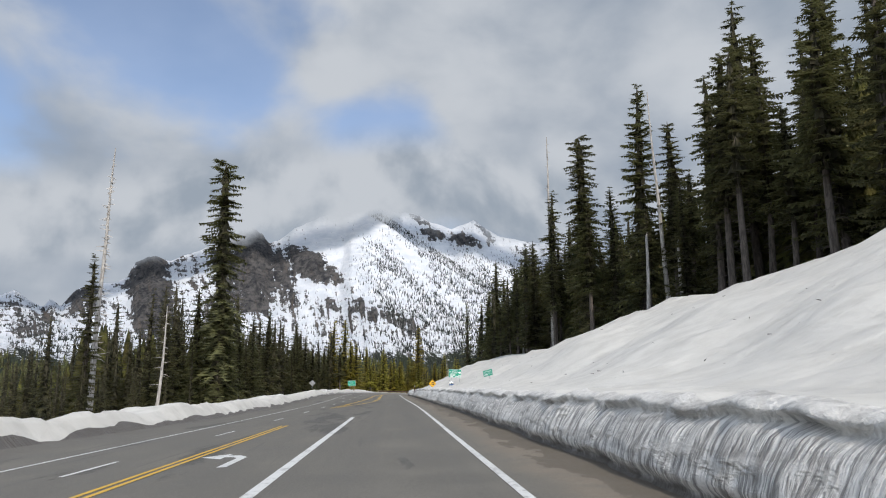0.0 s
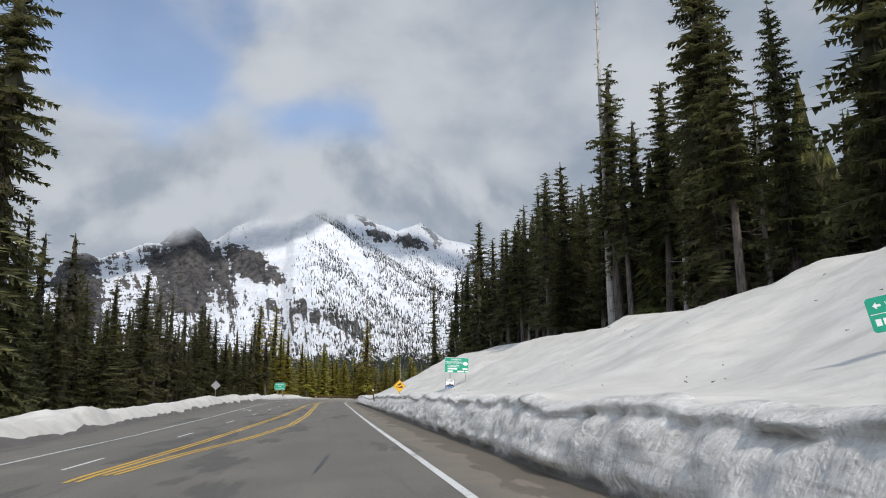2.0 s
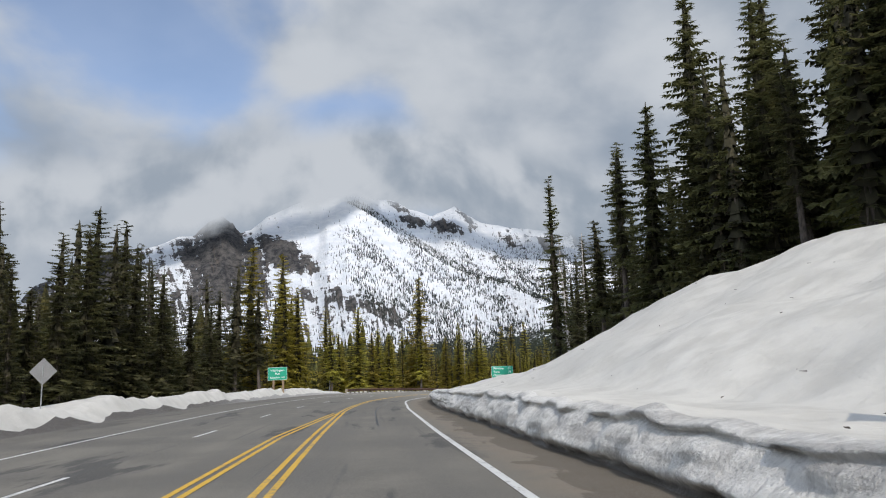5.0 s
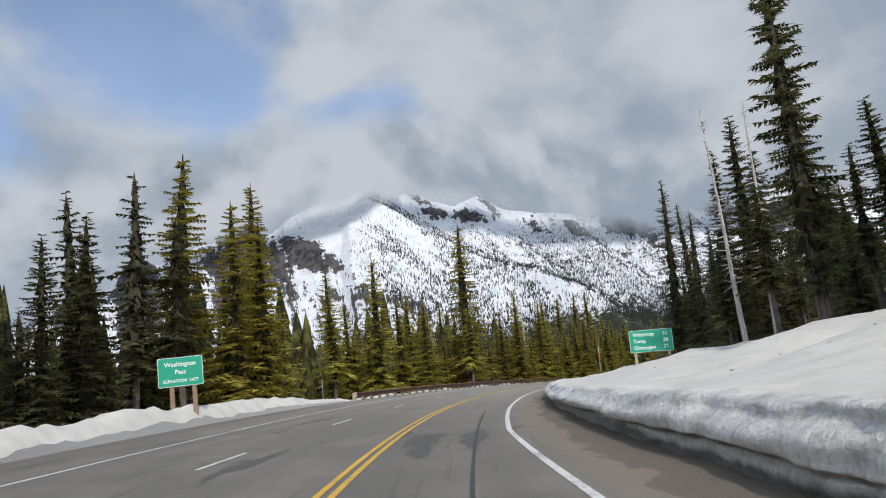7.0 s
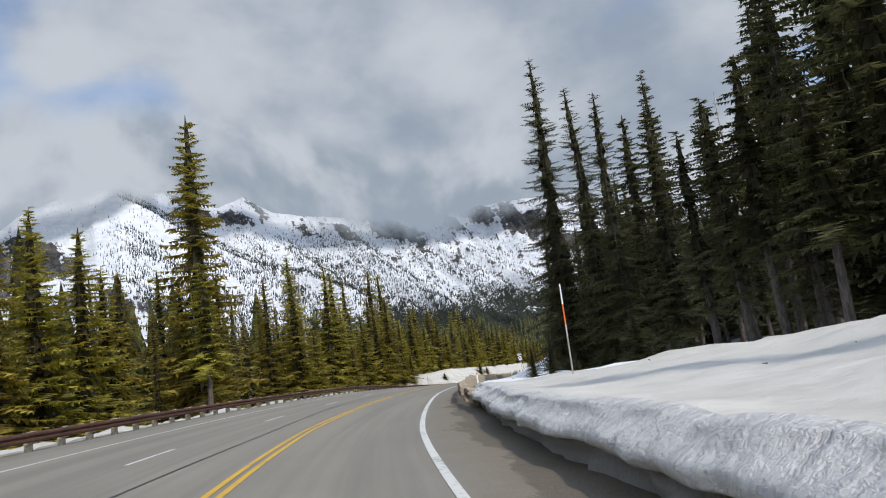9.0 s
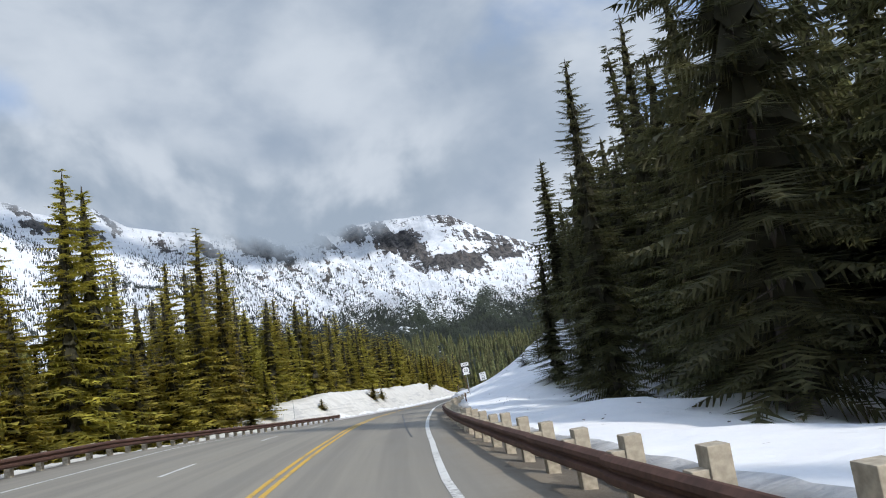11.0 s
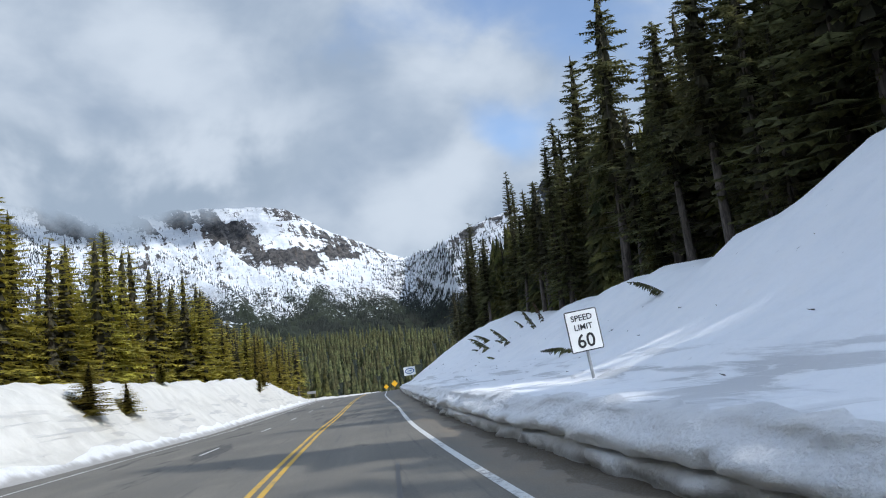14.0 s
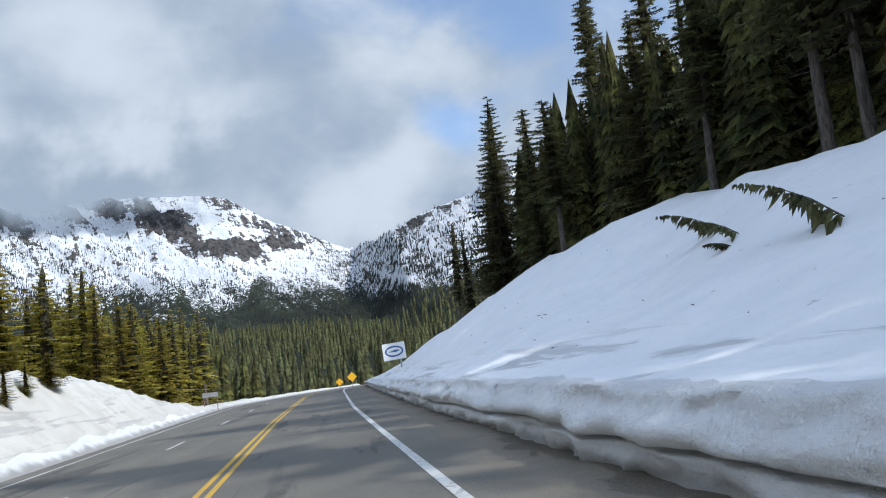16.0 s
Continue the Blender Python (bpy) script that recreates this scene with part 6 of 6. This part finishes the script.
# steep grade warning
o = sign_root(-0.55, 122.2, 2, "yellow diamond steep grade sign with a plaque", "warning_sign")
o.matrix_world = o.matrix_world @ Matrix.Scale(0.84, 4)
zc = (2.27 - ground_at(-0.55, 122.2)) / 0.84
panel(o, 1.10, 1.10, SIGN_BLACK, SIGN_YELLOW, (0, 0, zc), 45, 0.05)
part("sheeting", mesh_of("sheeting", *moved(plate(1.00, 1.00, 0.04, 0.004), Matrix.Translation((0, -0.0125, zc)) @ Matrix.Rotation(radians(45), 4, "Y")), [SIGN_YELLOW]), None, o)
shape("slope_symbol", ((-0.36, zc - 0.24), (0.38, zc - 0.24), (0.38, zc + 0.10)), SIGN_BLACK, o, -0.0155)
shape("truck_symbol", ((-0.20, zc + 0.02), (0.26, zc + 0.20), (0.19, zc + 0.40), (-0.26, zc + 0.20)), SIGN_BLACK, o, -0.0155)
shape("cab_symbol", ((-0.42, zc - 0.16), (-0.25, zc - 0.06), (-0.22, zc + 0.02), (-0.34, zc + 0.02), (-0.44, zc - 0.08)), SIGN_BLACK, o, -0.0155)
panel(o, 1.0, 0.74, SIGN_YELLOW, SIGN_BLACK, (0.02, 0, zc - 1.22), 0, 0.03)
letters("7% GRADE", 0.19, SIGN_BLACK, o, -0.40, zc - 1.16, -0.016, wide=0.82)
bars(o, ((-0.32, -0.26, zc - 1.45, 0.10), (-0.16, 0.20, zc - 1.45, 0.10), (0.28, 0.40, zc - 1.45, 0.12)), SIGN_BLACK)
post(o, 0.0, -0.6, zc + 0.3, SIGN_WOOD, square=(0.1, 0.1))

# pass elevation board across the road
o = sign_root(-21.6, 193.5, 12, "green mountain pass elevation sign on wooden posts", lean=-1.0)
zc = 3.0 - ground_at(-21.6, 193.5)
panel(o, 2.0, 1.35, SIGN_GREEN, SIGN_WHITE, (0, 0, zc), 0, 0.05)
letters("Washington", 0.29, SIGN_WHITE, o, 0.0, zc + 0.26, -0.016, "CENTER")
letters("Pass", 0.29, SIGN_WHITE, o, 0.0, zc - 0.10, -0.016, "CENTER")
letters("ELEVATION  5477", 0.2, SIGN_WHITE, o, 0.0, zc - 0.48, -0.016, "CENTER")
for x in (-0.42, 0.58):
    post(o, x, -1.0, zc + 0.3, SIGN_WOOD, square=(0.2, 0.15))

# backside of a diamond sign facing the other way
o = sign_root(-24.9, 150.4, 2, "grey back of a diamond sign on a steel post")
zc = 2.75 - ground_at(-24.9, 150.4)
panel(o, 0.92, 0.92, SIGN_BACK, None, (0, 0, zc), 45, 0.04)
post(o, 0.0, -0.8, zc + 0.3, GALVANISED, 0.03, y=-0.06)

# distances board
o = sign_root(4.0, 206.5, -10, "large green town distance sign on timber posts", lean=1.0)
zc = 2.56 - ground_at(4.0, 206.5)
panel(o, 2.70, 1.42, SIGN_GREEN, SIGN_WHITE, (0, 0, zc), 0, 0.08)
for k, (town, far) in enumerate((("Winthrop", "31"), ("Twisp", "38"), ("Okanogan", "71"))):
    letters(town, 0.33, SIGN_WHITE, o, -1.12, zc + 0.32 - 0.42 * k, -0.016)
    letters(far, 0.33, SIGN_WHITE, o, 0.74, zc + 0.32 - 0.42 * k, -0.016)
for x in (-1.05, 1.05):
    post(o, x, -0.8, zc + 0.3, POST_WOOD, square=(0.16, 0.16))

# route shield
o = sign_root(35.5, 300.6, -30, "white and black state route sign with a direction plate", lean=-2.0)
zc = -0.72 - ground_at(35.5, 300.6)
panel(o, 0.66, 0.66, SIGN_BLACK, None, (0, 0, zc), 0, 0.02)
panel(o, 0.62, 0.30, SIGN_WHITE, SIGN_BLACK, (0, -0.004, zc + 0.50), 0, 0.02)
letters("EAST", 0.21, SIGN_BLACK, o, 0.0, zc + 0.43, -0.02, "CENTER")
bust = [(-0.24, -0.29), (0.26, -0.29), (0.26, -0.22), (0.17, -0.20), (0.26, -0.05), (0.25, 0.12), (0.17, 0.24), (0.03, 0.29), (-0.14, 0.25), (-0.23, 0.12), (-0.24, -0.04), (-0.20, -0.12), (-0.20, -0.20)]
shape("shield", [(x, z + zc) for x, z in bust], SIGN_WHITE, o, -0.0135)
letters("20", 0.33, SIGN_BLACK, o, 0.0, zc - 0.08, -0.018, "CENTER")
post(o, 0.0, -0.8, zc + 0.6, GALVANISED, 0.028)

# speed limit
o = sign_root(49.6, 321.7, -34, "white speed limit sign on a leaning steel post", lean=-6.0)
zc = -2.15 - ground_at(49.6, 321.7)
panel(o, 0.74, 0.90, SIGN_WHITE, SIGN_BLACK, (0, 0, zc), 0, 0.04)
letters("SPEED", 0.18, SIGN_BLACK, o, 0.0, zc + 0.22, -0.018, "CENTER")
letters("LIMIT", 0.18, SIGN_BLACK, o, 0.0, zc + 0.02, -0.018, "CENTER")
letters("60", 0.42, SIGN_BLACK, o, 0.0, zc - 0.36, -0.018, "CENTER")
post(o, 0.0, -0.7, zc + 0.3, GALVANISED, 0.035)

# white board with a blue oval, far down the hill
o = sign_root(96.6, 386.4, -36, "white information board with a blue oval on a post", lean=-3.0)
zc = -5.5 - ground_at(96.6, 386.4)
panel(o, 1.5, 1.1, SIGN_WHITE, None, (0, 0, zc), 0, 0.05)
shape("oval", [(0.62 * math.cos(k * 0.35), zc + 0.36 * math.sin(k * 0.35)) for k in range(18)], BLUE_FILM, o, -0.0135)
shape("oval_field", [(0.50 * math.cos(k * 0.35), zc + 0.25 * math.sin(k * 0.35)) for k in range(18)], SIGN_WHITE, o, -0.0160)
shape("swoosh", ((-0.42, zc - 0.02), (0.1, zc + 0.10), (0.42, zc + 0.04), (0.1, zc - 0.06)), BLUE_FILM, o, -0.0185)
post(o, 0.35, -1.0, zc + 0.4, GALVANISED, 0.05)

# warning signs where the road drops away
for x, y, size, z in ((123.6, 425.1, 0.95, -9.28), (122.4, 426.2, 0.75, -9.75)):
    o = sign_root(x, y, -36, "small yellow diamond warning sign at the bend", "warning_sign")
    z -= ground_at(x, y)
    panel(o, size, size, SIGN_YELLOW, SIGN_BLACK, (0, 0, z), 45, 0.04)
    post(o, 0.0, -0.8, z + 0.2, SIGN_WOOD, square=(0.09, 0.09))


# ---- markers and snow poles ----
def marker(s, u, height, mat, label, tip=None, r=0.035, lean=0.0, base=None, name="marker_post"):
    x, y, z = world_of(s, u, 0.0)
    x, y, z = float(x), float(y), float(z)
    if u > col(RIGHT, 0, s) or u < col(LEFT, 0, s):
        z = ground_at(x, y)
    o = thing(name, pose(x, y, z, 0, lean, heading(s)), label, "marker post", "roadside markers")
    bm = bmesh.new()
    box(bm, (r * 2, r * 0.5, height + 0.3), Matrix.Translation((0, 0, height / 2 - 0.15)), 0.004)
    part("post", bm, mat, o)
    if tip is not None:
        bm = bmesh.new()
        box(bm, (r * 2.1, r * 0.6, height * 0.10), Matrix.Translation((0, 0, height * 0.93)), 0.002)
        part("reflector", bm, tip, o)


def pole(x, y, height, label, lean):
    o = thing("snow_pole", pose(x, y, ground_at(x, y), lean[0], lean[1], 0), label, "snow pole", "roadside markers")
    bm = bmesh.new()
    cyl(bm, 0.027, 0.024, height * 0.55 + 0.4, Matrix.Translation((0, 0, -0.4)))
    part("pole", bm, GREY_WOOD, o)
    bm = bmesh.new()
    cyl(bm, 0.0245, 0.023, height * 0.22, Matrix.Translation((0, 0, height * 0.55)))
    part("red_band", bm, RED_FILM, o, "red painted band")
    bm = bmesh.new()
    cyl(bm, 0.0235, 0.020, height * 0.23, Matrix.Translation((0, 0, height * 0.77)))
    part("top", bm, SIGN_WHITE, o, "pale bare wooden tip")


pole(4.7, 226.4, 2.75, "thin weathered snow pole with red band", (0, 1.0))
marker(107.6, 3.72, 1.15, RUST_STEEL, "brown leaning delineator with a white top", SIGN_WHITE, 0.045, -7.0)
marker(304.2, 4.25, 0.62, RUST_STEEL, "brown delineator post behind the guardrail", None, 0.045)
marker(314.0, 4.6, 2.6, RUST_STEEL, "tall thin rusty stake in the snow", None, 0.025, -9.0)
marker(256.0, 3.0, 0.95, SIGN_WHITE, "white delineator behind the guardrail", RED_FILM, 0.05)
marker(318.0, -11.8, 1.3, SIGN_WHITE, "white delineator by the snow bank", None, 0.04)
marker(320.0, -11.4, 2.4, GALVANISED, "thin steel stake by the snow bank", None, 0.02)
marker(209.0, -13.2, 1.3, GALVANISED, "thin stake at the end of the rail", None, 0.02)

# small signboard on two legs seen from behind
x, y, _ = world_of(434, -10.5, 0.0)
o = sign_root(float(x), float(y), -36, "dark back of a two-legged board on the snow bank")
panel(o, 1.3, 0.4, SIGN_BACK, None, (0, 0, 1.25), 0, 0.02)
for k in (-0.55, 0.55):
    post(o, k, -0.6, 1.3, SIGN_WOOD, 0.03)


# ---- guardrails ----
W_BEAM = ((0.00, 0.155), (0.025, 0.150), (0.080, 0.105), (0.080, 0.050), (0.012, 0.015), (0.012, -0.015), (0.080, -0.050), (0.080, -0.105), (0.025, -0.150), (0.00, -0.155))


def beam_mesh(s0, s1, u, side, mid, drop=0.0):
    s = np.linspace(s0, s1, 5)
    prof = [(d, h) for d, h in W_BEAM] + [(d - 0.008, h) for d, h in W_BEAM[::-1]]
    verts = []
    for k, v in enumerate(s):
        verts.append(world_of(v, u + np.array([side * d for d, _ in prof]), mid - drop * k / 4 + np.array([h for _, h in prof])))
    n = len(prof)
    faces = []
    for i in range(len(s) - 1):
        for k in range(n):
            a, b = i * n + k, i * n + (k + 1) % n
            faces.append((a, b, b + n, a + n))
    faces += [tuple(range(n))[::-1], tuple(range((len(s) - 1) * n, len(s) * n))]
    return mesh_of("beam", np.concatenate(verts), faces, [RUST_STEEL])


def guardrail(s0, s1, u_of, side, label, tall):
    x, y, z = world_of(s0, u_of(s0), 0.0)
    o = thing("guardrail", Matrix(), label, "guardrail")
    bm = bmesh.new()
    box(bm, (0.19, 0.21, tall + 0.5), Matrix.Translation((0, 0, (tall - 0.5) / 2)), 0.008)
    post_me = bpy.data.meshes.new("post")
    bm.to_mesh(post_me)
    bm = bmesh.new()
    box(bm, (0.14, 0.17, 0.36), Matrix.Translation((0, 0, 0.44)), 0.006)
    block_me = bpy.data.meshes.new("spacer_block")
    bm.to_mesh(block_me)
    for me in (post_me, block_me):
        me.materials.append(POST_WOOD)
    n = int((s1 - s0) / 1.905)
    for k in range(n + 1):
        v = s0 + k * 1.905
        u = u_of(v)
        x, y, z = world_of(v, u - side * 0.24, 0.0)
        p = part("post", post_me, None, o)
        p.matrix_basis = pose(float(x), float(y), float(z) - 0.06 - (0.17 if side < 0 and v < 250 else 0.0) + 0.10 * wave(v, 0, 0.9, 51.0), 2 * wave(v, 0, 3.1, 53.0), 2 * wave(v, 0, 2.7, 55.0), heading(v))
        x, y, z = world_of(v, u - side * 0.075, 0.0)
        b = part("spacer_block", block_me, None, o)
        b.matrix_basis = pose(float(x), float(y), float(z), 0, 0, heading(v))
    m = int((s1 - s0) / 3.81)
    for k in range(m):
        a = s0 + k * 3.81
        part("beam", beam_mesh(a - 0.1, a + 3.81, u_of(a + 1.9), side, 0.44), None, o)


guardrail(230.5, 314.0, lambda s: float(np.interp(s, (229, 232, 236, 245, 262, 292, 296, 304, 315), (2.75, 2.3, 2.1, 2.1, 2.35, 2.65, 2.95, 3.25, 4.6))), -1, "brown weathering steel guardrail on wooden posts beside deep snow", 0.84)
guardrail(211.0, 337.0, lambda s: float(np.interp(s, (211, 260, 310, 337), (-11.4, -11.2, -11.4, -11.6))), 1, "brown steel guardrail above the forested slope", 0.66)
